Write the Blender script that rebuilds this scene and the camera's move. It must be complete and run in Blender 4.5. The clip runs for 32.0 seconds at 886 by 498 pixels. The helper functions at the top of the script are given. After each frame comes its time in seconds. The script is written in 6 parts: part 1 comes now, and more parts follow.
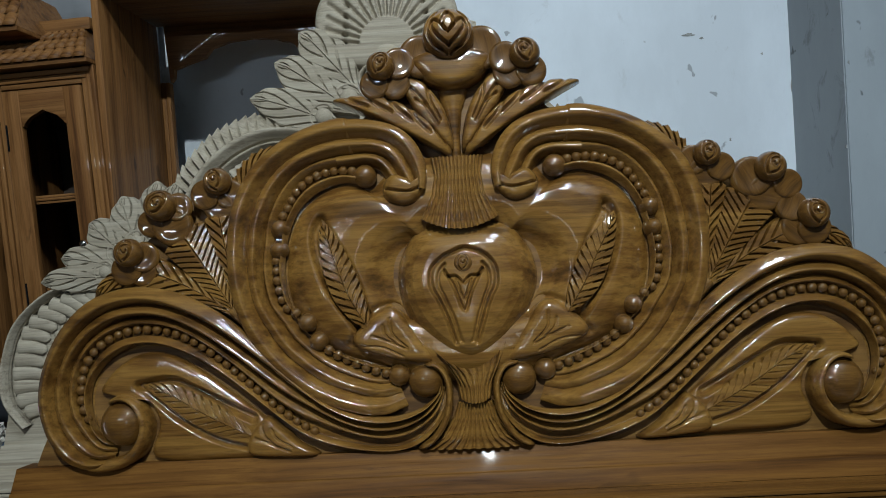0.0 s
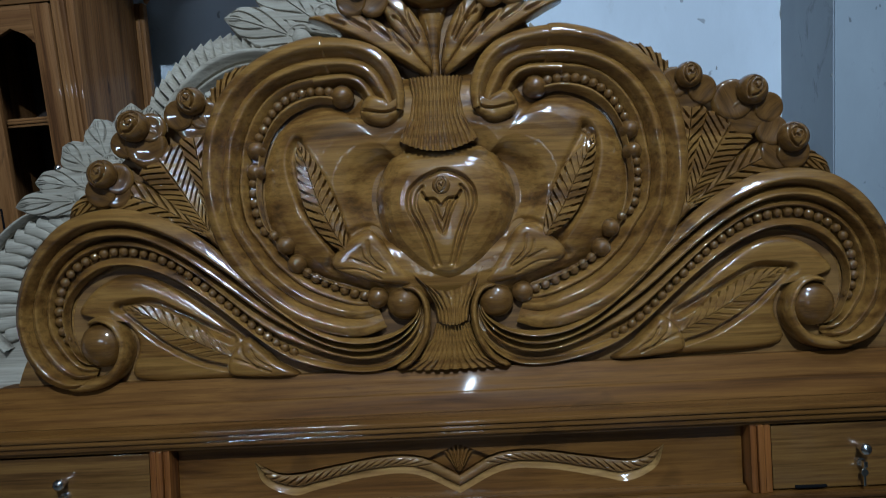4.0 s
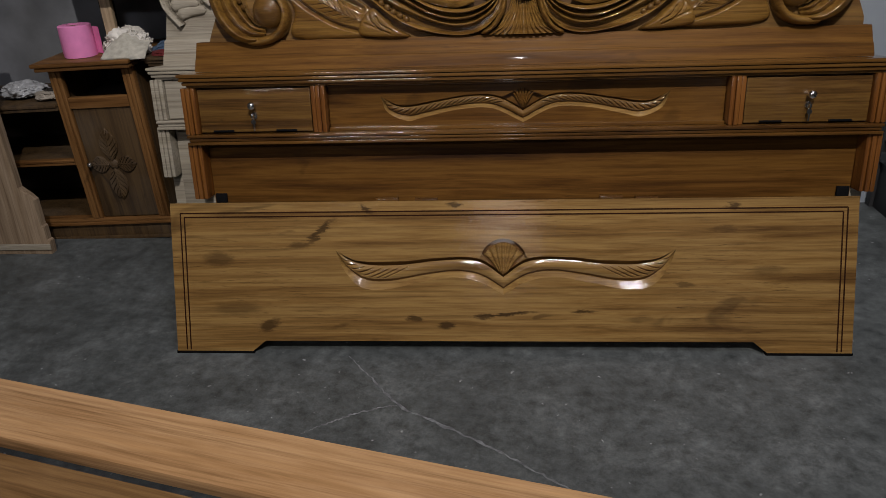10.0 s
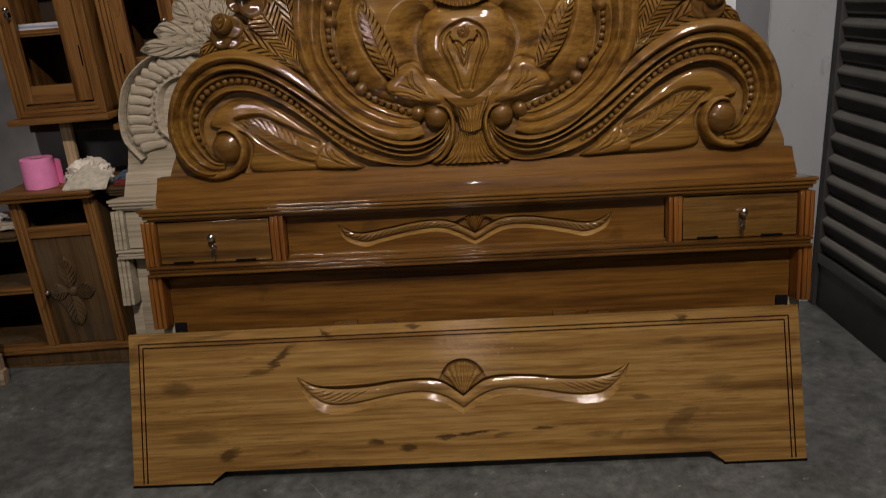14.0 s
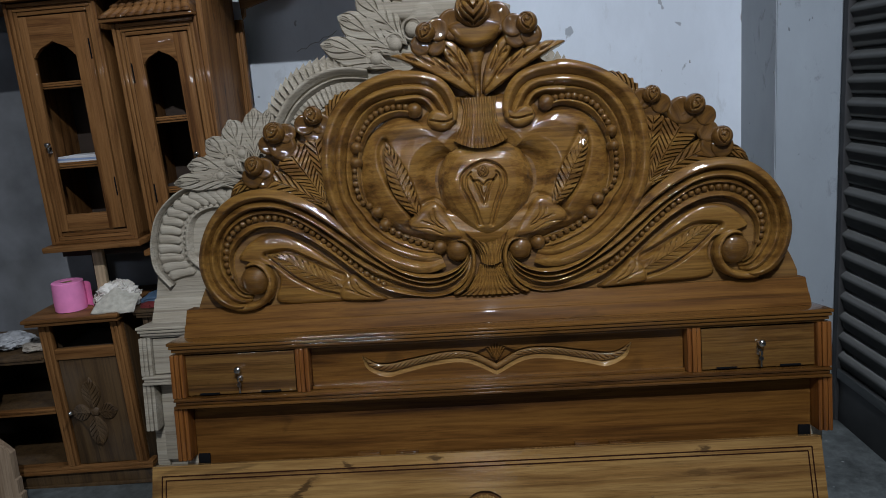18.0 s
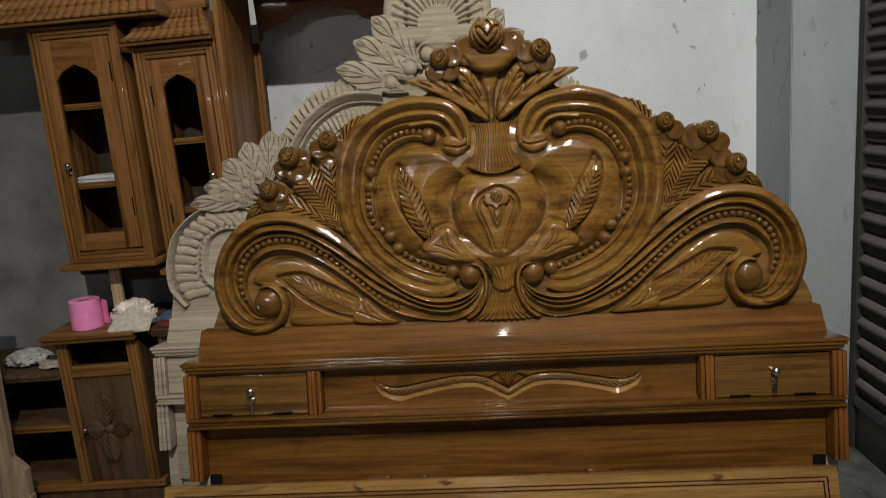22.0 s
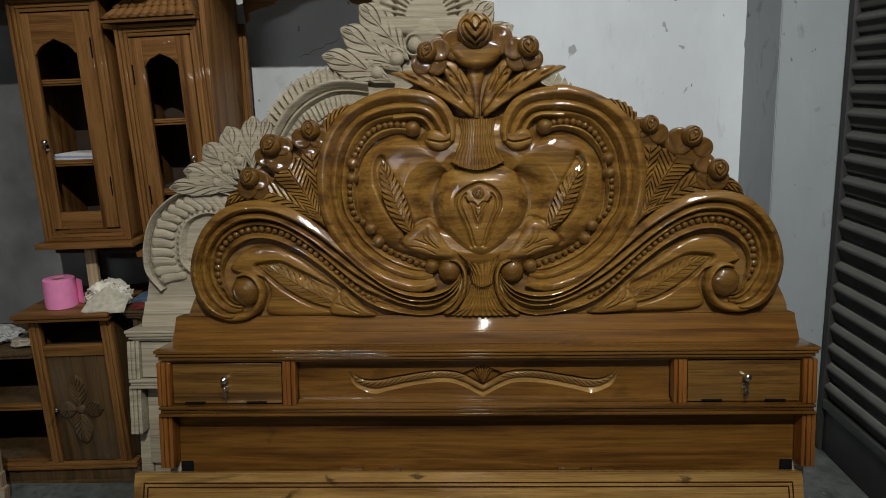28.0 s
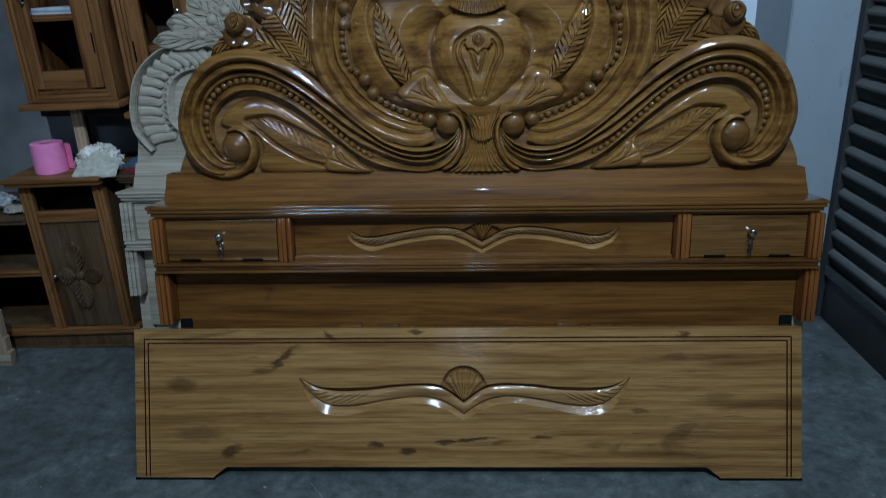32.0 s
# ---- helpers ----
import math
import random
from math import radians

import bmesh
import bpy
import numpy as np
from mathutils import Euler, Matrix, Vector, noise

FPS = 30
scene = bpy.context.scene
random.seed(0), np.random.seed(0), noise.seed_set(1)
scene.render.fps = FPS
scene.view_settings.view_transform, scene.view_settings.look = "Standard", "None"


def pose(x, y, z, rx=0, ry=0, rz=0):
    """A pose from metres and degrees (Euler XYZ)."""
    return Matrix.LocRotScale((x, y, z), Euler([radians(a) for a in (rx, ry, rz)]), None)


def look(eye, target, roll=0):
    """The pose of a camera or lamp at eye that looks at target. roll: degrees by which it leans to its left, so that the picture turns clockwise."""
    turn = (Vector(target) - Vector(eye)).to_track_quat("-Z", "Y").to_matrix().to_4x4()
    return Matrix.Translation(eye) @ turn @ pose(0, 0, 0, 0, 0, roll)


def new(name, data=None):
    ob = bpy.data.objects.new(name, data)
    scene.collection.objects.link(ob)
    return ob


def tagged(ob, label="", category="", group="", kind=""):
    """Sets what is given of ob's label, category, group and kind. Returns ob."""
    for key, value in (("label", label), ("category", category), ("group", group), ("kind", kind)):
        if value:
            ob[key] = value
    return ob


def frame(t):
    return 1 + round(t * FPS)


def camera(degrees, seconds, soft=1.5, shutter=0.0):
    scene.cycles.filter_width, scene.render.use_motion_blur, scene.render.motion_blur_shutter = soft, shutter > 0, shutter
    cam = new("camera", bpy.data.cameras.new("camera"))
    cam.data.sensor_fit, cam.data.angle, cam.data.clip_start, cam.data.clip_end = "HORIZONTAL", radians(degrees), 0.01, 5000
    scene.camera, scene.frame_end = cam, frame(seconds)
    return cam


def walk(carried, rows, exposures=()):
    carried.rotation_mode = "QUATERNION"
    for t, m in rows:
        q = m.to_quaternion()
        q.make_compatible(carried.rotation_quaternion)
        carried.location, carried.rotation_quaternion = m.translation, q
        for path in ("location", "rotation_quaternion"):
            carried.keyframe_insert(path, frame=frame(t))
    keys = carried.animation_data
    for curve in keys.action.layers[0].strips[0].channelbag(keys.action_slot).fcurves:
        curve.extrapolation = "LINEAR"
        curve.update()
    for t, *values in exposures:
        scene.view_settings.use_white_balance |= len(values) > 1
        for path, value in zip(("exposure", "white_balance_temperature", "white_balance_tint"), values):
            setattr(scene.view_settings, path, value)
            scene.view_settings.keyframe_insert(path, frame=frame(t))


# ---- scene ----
PATH = [
    (0, (-0.01, -1.375, 1.347), (-0.062, 0.621, 1.233), -3.2),
    (0.5, (-0.013, -1.378, 1.341), (-0.073, 0.616, 1.201), -3.0),
    (1, (-0.012, -1.377, 1.342), (-0.068, 0.616, 1.189), -3.1),
    (1.5, (-0.015, -1.377, 1.335), (-0.074, 0.615, 1.175), -2.8),
    (2, (-0.015, -1.375, 1.335), (-0.07, 0.617, 1.156), -2.9),
    (2.5, (-0.012, -1.374, 1.331), (-0.059, 0.616, 1.136), -2.8),
    (3, (-0.011, -1.369, 1.321), (-0.054, 0.619, 1.107), -2.9),
    (3.5, (-0.004, -1.371, 1.321), (-0.035, 0.614, 1.082), -2.8),
    (4, (0.008, -1.374, 1.314), (-0.019, 0.605, 1.028), -2.9),
    (4.5, (0.018, -1.371, 1.306), (-0.037, 0.594, 0.94), -3.2),
    (6.5, (-0.018, -1.346, 1.308), (-0.044, 0.576, 0.755), -0.76),
    (7, (-0.05, -1.437, 1.278), (0.047, 0.45, 0.623), -1.62),
    (7.5, (-0.05, -1.604, 1.242), (-0.044, 0.298, 0.622), -1.74),
    (8, (-0.061, -1.856, 1.229), (-0.25, -0.037, 0.419), -5.78),
    (8.5, (-0.056, -1.964, 1.227), (-0.175, -0.177, 0.338), -3.48),
    (9, (-0.082, -2.005, 1.232), (-0.225, -0.233, 0.316), -4.01),
    (9.5, (-0.078, -2.028, 1.231), (-0.203, -0.252, 0.318), -2.87),
    (10, (-0.083, -2.037, 1.235), (-0.227, -0.256, 0.336), -2.42),
    (10.5, (-0.079, -2.035, 1.233), (-0.205, -0.262, 0.317), -2.19),
    (11, (-0.071, -2.04, 1.24), (-0.206, -0.263, 0.333), -2.78),
    (11.5, (-0.069, -2.037, 1.244), (-0.19, -0.279, 0.298), -3.94),
    (12, (-0.069, -2.034, 1.239), (-0.193, -0.281, 0.285), -3.98),
    (12.5, (-0.056, -2.024, 1.247), (-0.149, -0.258, 0.313), -4.43),
    (13, (-0.058, -2.029, 1.274), (-0.145, -0.233, 0.398), -3.21),
    (13.5, (-0.057, -2.049, 1.297), (-0.136, -0.202, 0.535), -3.58),
    (14, (-0.053, -2.051, 1.329), (-0.095, -0.164, 0.666), -3.18),
    (14.5, (-0.07, -2.059, 1.339), (-0.093, -0.148, 0.749), -2.73),
    (16.5, (-0.077, -2.041, 1.44), (-0.059, -0.089, 1.002), -2.47),
    (17, (-0.081, -2.048, 1.454), (-0.083, -0.088, 1.057), -2.66),
    (17.5, (-0.082, -2.059, 1.468), (-0.123, -0.105, 1.046), -3.64),
    (18, (-0.079, -2.06, 1.487), (-0.137, -0.11, 1.045), -3.59),
    (18.5, (-0.072, -2.05, 1.47), (-0.101, -0.104, 1.011), -3.45),
    (19, (-0.066, -2.05, 1.483), (-0.093, -0.09, 1.083), -2.63),
    (19.5, (-0.072, -2.055, 1.49), (-0.108, -0.093, 1.106), -2.20),
    (20, (-0.067, -2.052, 1.489), (-0.105, -0.093, 1.089), -2.57),
    (20.5, (-0.072, -2.049, 1.485), (-0.135, -0.089, 1.094), -2.77),
    (21, (-0.073, -2.046, 1.493), (-0.136, -0.084, 1.106), -2.62),
    (21.5, (-0.078, -2.052, 1.511), (-0.156, -0.085, 1.154), -2.63),
    (22, (-0.072, -2.061, 1.518), (-0.168, -0.104, 1.117), -3.32),
    (22.5, (-0.072, -2.051, 1.575), (-0.17, -0.12, 1.064), -2.89),
    (23, (-0.064, -2.043, 1.607), (-0.156, -0.108, 1.112), -3.73),
    (23.5, (-0.06, -2.045, 1.595), (-0.138, -0.115, 1.077), -3.50),
    (24, (-0.057, -2.043, 1.602), (-0.122, -0.125, 1.038), -2.74),
    (24.5, (-0.051, -2.036, 1.589), (-0.096, -0.142, 0.948), -2.20),
    (25, (-0.051, -2.031, 1.592), (-0.093, -0.146, 0.924), -2.38),
    (25.5, (-0.053, -2.025, 1.597), (-0.078, -0.119, 0.992), -2.00),
    (27.5, (-0.058, -2.038, 1.564), (-0.089, -0.094, 1.095), -1.52),
    (28, (-0.061, -2.045, 1.557), (-0.112, -0.098, 1.103), -0.93),
    (28.5, (-0.059, -2.06, 1.537), (-0.115, -0.105, 1.12), -1.11),
    (29, (-0.062, -2.064, 1.508), (-0.148, -0.117, 1.06), -0.96),
    (29.5, (-0.055, -2.069, 1.499), (-0.148, -0.122, 1.049), -1.24),
    (30, (-0.038, -2.049, 1.492), (-0.139, -0.125, 0.956), -2.34),
    (30.5, (-0.036, -2.041, 1.48), (-0.112, -0.123, 0.919), -2.37),
    (31, (-0.043, -2.041, 1.483), (-0.125, -0.127, 0.911), -1.95),
    (31.5, (-0.046, -2.039, 1.453), (-0.107, -0.146, 0.81), -1.72),
    (32, (-0.05, -2.017, 1.425), (-0.112, -0.157, 0.692), -1.18),
]
cam = camera(63.6, 32.0, 0.8, 0.5)
# seconds, stops, kelvin, tint of the phone's own exposure and white balance
TONE = [(0, 0, 5900, 10), (1, 0, 6700, 14), (2, -0.05, 6200, 16), (3, -0.08, 6100, 20), (4, -0.1, 5000, 10), (4.5, -0.1, 4500, 5), (6.5, -0.2, 4000, -12), (7, -0.3, 3750, -12), (7.5, -0.25, 4200, -4), (8, -0.2, 3450, -16), (9, -0.1, 5400, 28), (10, -0.05, 6700, 26), (12, -0.03, 7400, 24), (14, -0.12, 7900, 30), (14.5, -0.12, 7200, 32),
        (16.5, 0, 4200, 10), (17, 0, 4290, 10), (17.5, -0.05, 5300, 18), (18, -0.08, 5900, 20), (19, -0.1, 5700, 14), (20, 0, 6600, 14), (21, 0, 7000, 16), (23, 0, 7600, 22), (25, -0.2, 6800, 20), (25.5, -0.3, 5600, 25), (27.5, 0, 6800, 14), (28, -0.03, 7000, 16), (30, -0.05, 7900, 20), (31, -0.1, 5800, 16), (32, -0.2, 4850, 8)]
walk(cam, [(t, look(e, g, r)) for t, e, g, r in PATH], TONE)

# ---- world, lamps, exposure ----
world = bpy.data.worlds.new("world")
scene.world = world
world.use_nodes = True
world.node_tree.nodes["Background"].inputs[0].default_value = (0.35, 0.42, 0.5, 1)
world.node_tree.nodes["Background"].inputs[1].default_value = 0.085


def lamp(name, m, power, size, size_y, colour, beam=180):
    d = bpy.data.lights.new(name, "AREA")
    d.shape, d.size, d.size_y, d.energy, d.color = "RECTANGLE", size, size_y, power, colour
    d.spread = radians(beam)
    ob = new(name, d)
    ob.matrix_world = m
    return ob


COOL = (0.955, 1.0, 0.93)
DAY = (0.88, 0.96, 1.0)
lamp("bulb_light", look((0.12, -3.3, 4.27), (0.0, 0.2, 1.0)), 36, 0.065, 0.065, COOL, 85)
# cool light from above, placed by the highlights; the skylight is added, unseen
lamp("overhead_light", look((0.95, -1.78, 4.72), (0.0, 0.1, 1.0)), 60, 0.58, 0.58, DAY)
# lamp behind the camera for the frontal highlights; its rear doorway is added, unseen
lamp("rear_sheen_light", look((0.0, -5.22, 1.92), (0.0, 0.0, 1.2)), 2.2, 0.22, 0.62, COOL)
lamp("tube_light", look((-1.6, -3.6, 2.30), (-0.5, 0.2, 1.0)), 12, 1.2, 0.05, DAY)

# ---- materials ----


def material(name):
    m = bpy.data.materials.new(name)
    m.use_nodes = True
    nt = m.node_tree
    return m, nt, nt.nodes["Principled BSDF"]


def node(nt, kind, **sets):
    n = nt.nodes.new(kind)
    for key, value in sets.items():
        n.inputs[key.replace("_", " ")].default_value = value
    return n


def ramp(nt, stops):
    n = nt.nodes.new("ShaderNodeValToRGB")
    e = n.color_ramp.elements
    while len(e) < len(stops):
        e.new(0.5)
    for k, (pos, col) in zip(e, stops):
        k.position, k.color = pos, (*col, 1)
    return n


def mapped(nt, scale, shift=(0, 0, 0), turn=(0, 0, 0)):
    co = nt.nodes.new("ShaderNodeTexCoord")
    mp = nt.nodes.new("ShaderNodeMapping")
    mp.inputs["Scale"].default_value, mp.inputs["Location"].default_value, mp.inputs["Rotation"].default_value = scale, shift, turn
    nt.links.new(co.outputs["Object"], mp.inputs[0])
    return mp


def mixed(nt, a, b, fac, blend="MIX"):
    n = nt.nodes.new("ShaderNodeMix")
    n.data_type, n.blend_type = "RGBA", blend
    for value, slot in ((fac, 0), (a, 6), (b, 7)):
        if isinstance(value, (tuple, float)):
            n.inputs[slot].default_value = value if isinstance(value, float) else (*value, 1)
        else:
            nt.links.new(value, n.inputs[slot])
    return n.outputs[2]


def wood(name, dark, mid, light, rough=0.35, coat=0.0, along="x", scale=1.0, knots=0.0, bump=0.12, shift=(0, 0, 0), dusty=0.0, spots=(), brushed=True, streaks=0.6, gloss=0.05, swell=0.25, brush=0.35, flecks=0.0):
    """Wood with long grain, broad figure, fine fibres, and dark knots where wanted."""
    m, nt, b = material(name)
    k = {"x": (0.45, 9.0, 11.0), "z": (9.0, 11.0, 0.45), "y": (9.0, 0.45, 11.0)}[along]
    warp = node(nt, "ShaderNodeTexNoise", Scale=1.3 * scale, Detail=3.0)
    nt.links.new(mapped(nt, (1, 1, 1), shift).outputs[0], warp.inputs["Vector"])
    base = mapped(nt, [v * scale for v in k], shift)
    add = nt.nodes.new("ShaderNodeVectorMath")
    add.operation = "MULTIPLY_ADD"
    add.inputs[1].default_value = (0.55, 0.55, 0.55)
    nt.links.new(warp.outputs["Color"], add.inputs[0])
    nt.links.new(base.outputs[0], add.inputs[2])
    figure = node(nt, "ShaderNodeTexNoise", Scale=2.6, Detail=8.0, Roughness=0.66, Distortion=0.15)
    nt.links.new(add.outputs[0], figure.inputs["Vector"])
    fine = node(nt, "ShaderNodeTexNoise", Scale=16.0, Detail=4.0, Roughness=0.65)
    nt.links.new(base.outputs[0], fine.inputs["Vector"])
    col = ramp(nt, [(0.30, dark), (0.44, mid), (0.56, light), (0.70, mid)])
    nt.links.new(figure.outputs["Fac"], col.inputs[0])
    fib = ramp(nt, [(0.30, (0.62, 0.56, 0.50)), (0.55, (1, 1, 1))])
    nt.links.new(fine.outputs["Fac"], fib.inputs[0])
    out = mixed(nt, col.outputs[0], fib.outputs[0], 0.55, "MULTIPLY")
    streak = node(nt, "ShaderNodeTexNoise", Scale=6.5, Detail=6.0, Roughness=0.7)
    nt.links.new(mapped(nt, [v * scale * q for v, q in zip(k, (0.7, 1.6, 1.6) if along == "x" else (1.6, 1.6, 0.7))], (1.3, 0.2, 2.2)).outputs[0], streak.inputs["Vector"])
    sr = ramp(nt, [(0.33, (0.42, 0.36, 0.30)), (0.50, (1, 1, 1)), (0.72, (1.22, 1.20, 1.12))])
    nt.links.new(streak.outputs["Fac"], sr.inputs[0])
    out = mixed(nt, out, sr.outputs[0], float(streaks), "MULTIPLY")
    if knots:
        kn = node(nt, "ShaderNodeTexNoise", Scale=4.2, Detail=3.0, Distortion=1.0)
        squash = {"x": (0.8, 2.0, 2.0), "z": (2.0, 2.0, 0.8), "y": (2.0, 0.8, 2.0)}[along]
        nt.links.new(mapped(nt, [v * scale for v in squash], (3.1, 1.7, 0.4)).outputs[0], kn.inputs["Vector"])
        kr = ramp(nt, [(0.655, (0, 0, 0)), (0.70, (knots, knots, knots))])
        nt.links.new(kn.outputs["Fac"], kr.inputs[0])
        out = mixed(nt, out, tuple(v * 0.35 for v in dark), kr.outputs[0])
    if flecks:
        fk = node(nt, "ShaderNodeTexNoise", Scale=7.0, Detail=5.0, Roughness=0.75)
        nt.links.new(mapped(nt, [v * q for v, q in zip(k, (3.2, 2.6, 2.6) if along == "x" else (2.6, 2.6, 3.2))], (4.4, 1.1, 0.7)).outputs[0], fk.inputs["Vector"])
        patch = node(nt, "ShaderNodeTexNoise", Scale=2.4, Detail=3.0)
        nt.links.new(mapped(nt, (1, 1, 1.6), (9, 3, 2)).outputs[0], patch.inputs["Vector"])
        pr = ramp(nt, [(0.42, (0, 0, 0)), (0.62, (flecks, flecks, flecks))])
        nt.links.new(patch.outputs["Fac"], pr.inputs[0])
        fkr = ramp(nt, [(0.56, (0, 0, 0)), (0.68, (1, 1, 1))])
        nt.links.new(fk.outputs["Fac"], fkr.inputs[0])
        out = mixed(nt, out, tuple(v * 0.6 for v in dark), mixed(nt, fkr.outputs[0], pr.outputs[0], 1.0, "MULTIPLY"))
    for x, z, rx, rz, turn, deep in spots:
        rough_co = node(nt, "ShaderNodeTexNoise", Scale=16.0, Detail=7.0, Roughness=0.8)
        nt.links.new(mapped(nt, (1, 1, 4), (x, 0, z)).outputs[0], rough_co.inputs["Vector"])
        bent = nt.nodes.new("ShaderNodeVectorMath")
        bent.operation = "MULTIPLY_ADD"
        bent.inputs[1].default_value = (0.11, 0.0, 0.030)
        nt.links.new(rough_co.outputs["Color"], bent.inputs[0])
        nt.links.new(mapped(nt, (1, 0, 1), (-0.055, 0, -0.015)).outputs[0], bent.inputs[2])
        mp = nt.nodes.new("ShaderNodeMapping")
        mp.vector_type = "TEXTURE"
        mp.inputs["Location"].default_value, mp.inputs["Rotation"].default_value, mp.inputs["Scale"].default_value = (x, 0, z), (0, radians(turn), 0), (rx, 1, rz)
        nt.links.new(bent.outputs[0], mp.inputs[0])
        far = nt.nodes.new("ShaderNodeVectorMath")
        far.operation = "LENGTH"
        nt.links.new(mp.outputs[0], far.inputs[0])
        fr = ramp(nt, [(0.45, (deep,) * 3), (0.66, (deep * 0.55,) * 3), (0.9, (0, 0, 0))])
        nt.links.new(far.outputs["Value"], fr.inputs[0])
        out = mixed(nt, out, tuple(v * 0.4 for v in dark), fr.outputs[0])
    if dusty:
        du = node(nt, "ShaderNodeTexNoise", Scale=3.5, Detail=6.0)
        nt.links.new(mapped(nt, (1, 1, 1), (5, 2, 1)).outputs[0], du.inputs["Vector"])
        dr = ramp(nt, [(0.45, (0, 0, 0)), (0.75, (dusty, dusty, dusty))])
        nt.links.new(du.outputs["Fac"], dr.inputs[0])
        out = mixed(nt, out, (0.30, 0.27, 0.23), dr.outputs[0])
    nt.links.new(out, b.inputs["Base Color"])
    rr = ramp(nt, [(0.3, (rough * 0.8,) * 3), (0.7, (min(1, rough * 1.3),) * 3)])
    nt.links.new(fine.outputs["Fac"], rr.inputs[0])
    nt.links.new(rr.outputs[0], b.inputs["Roughness"])
    b.inputs["Coat IOR"].default_value = 1.72
    b.inputs["Coat Weight"].default_value, b.inputs["Coat Roughness"].default_value = coat, gloss
    b.inputs["Specular IOR Level"].default_value = 0.12 if coat else 0.35
    bp = node(nt, "ShaderNodeBump", Strength=bump, Distance=0.002)
    nt.links.new(fine.outputs["Fac"], bp.inputs["Height"])
    nt.links.new(bp.outputs[0], b.inputs["Normal"])
    if coat > 0.5 and brushed:
        fleck = node(nt, "ShaderNodeTexNoise", Scale=130.0, Detail=3.0, Roughness=0.6)
        nt.links.new(mapped(nt, (0.5, 1, 1) if along == "x" else (1, 1, 0.5)).outputs[0], fleck.inputs["Vector"])
        wave = node(nt, "ShaderNodeTexNoise", Scale=28.0, Detail=2.0)
        nt.links.new(mapped(nt, (0.6, 1, 1) if along == "x" else (1, 1, 0.6), (2, 5, 1)).outputs[0], wave.inputs["Vector"])
        wb = node(nt, "ShaderNodeBump", Strength=swell, Distance=0.006)
        nt.links.new(wave.outputs["Fac"], wb.inputs["Height"])
        cb = node(nt, "ShaderNodeBump", Strength=brush, Distance=0.0016)
        nt.links.new(fleck.outputs["Fac"], cb.inputs["Height"])
        nt.links.new(wb.outputs[0], cb.inputs["Normal"])
        nt.links.new(cb.outputs[0], b.inputs["Coat Normal"])
    return m


def plain(name, colour, rough=0.5, metal=0.0, vary=0.15, scale=12.0, bump=0.0):
    m, nt, b = material(name)
    n = node(nt, "ShaderNodeTexNoise", Scale=scale, Detail=6.0)
    nt.links.new(mapped(nt, (1, 1, 1)).outputs[0], n.inputs["Vector"])
    r = ramp(nt, [(0.3, tuple(c * (1 - vary) for c in colour)), (0.7, tuple(min(1, c * (1 + vary)) for c in colour))])
    nt.links.new(n.outputs["Fac"], r.inputs[0])
    nt.links.new(r.outputs[0], b.inputs["Base Color"])
    b.inputs["Roughness"].default_value, b.inputs["Metallic"].default_value = rough, metal
    if bump:
        bp = node(nt, "ShaderNodeBump", Strength=bump, Distance=0.003)
        nt.links.new(n.outputs["Fac"], bp.inputs["Height"])
        nt.links.new(bp.outputs[0], b.inputs["Normal"])
    return m


VARNISH = wood("varnished_teak", (0.028, 0.0105, 0.0020), (0.092, 0.0380, 0.0066), (0.150, 0.068, 0.0125), 0.45, 1.0, "x", 0.8, 0.3, streaks=0.6, gloss=0.045, swell=0.03, brush=0.25, flecks=0.6)
WING = wood("pale_cut_wing", (0.130, 0.066, 0.018), (0.225, 0.124, 0.036), (0.300, 0.178, 0.056), 0.45, 1.0, "x", 0.8, 0.0, 0.0, gloss=0.09, swell=0.10, brush=0.4)
DRAWER_WING = wood("varnished_wing", (0.070, 0.032, 0.0085), (0.150, 0.073, 0.0185), (0.205, 0.112, 0.032), 0.45, 1.0, "x", 0.8, 0.0, 0.0, gloss=0.08, swell=0.10, brush=0.4)
# darker brown than the boards, for hollows, walls and slashes of the wings
DARK_CUT = wood("dark_hollow", (0.050, 0.020, 0.0050), (0.112, 0.048, 0.0120), (0.158, 0.073, 0.0190), 0.5, 0.4, "x", 0.8)
SATIN = wood("satin_teak", (0.028, 0.0105, 0.0020), (0.092, 0.0380, 0.0066), (0.150, 0.068, 0.0125), 0.55, 0.006, "x", 0.8, 0.3, streaks=0.6, gloss=0.06, flecks=0.6)
DRAWER = wood("dark_varnished_drawer", (0.036, 0.016, 0.004), (0.098, 0.046, 0.0100), (0.150, 0.077, 0.0175), 0.5, 1.0, "x", 1.5, 0.5, shift=(0, 0, 0.3))
VARNISH_UP = wood("varnished_teak_upright", (0.060, 0.019, 0.004), (0.150, 0.052, 0.0095), (0.200, 0.076, 0.0145), 0.5, 0.9, "z", 1.2)
CARVED = wood("varnished_carving", (0.036, 0.0165, 0.0038), (0.130, 0.0605, 0.0116), (0.214, 0.113, 0.0240), 0.42, 1.0, "x", 0.7, 0.15, 0.05, flecks=0.5, streaks=0.7, swell=0.16,
              spots=((-0.23, 1.38, 0.10, 0.025, 0, 0.35), (0.26, 1.36, 0.08, 0.02, 0, 0.3), (0.06, 1.32, 0.04, 0.012, 0, 0.5)))
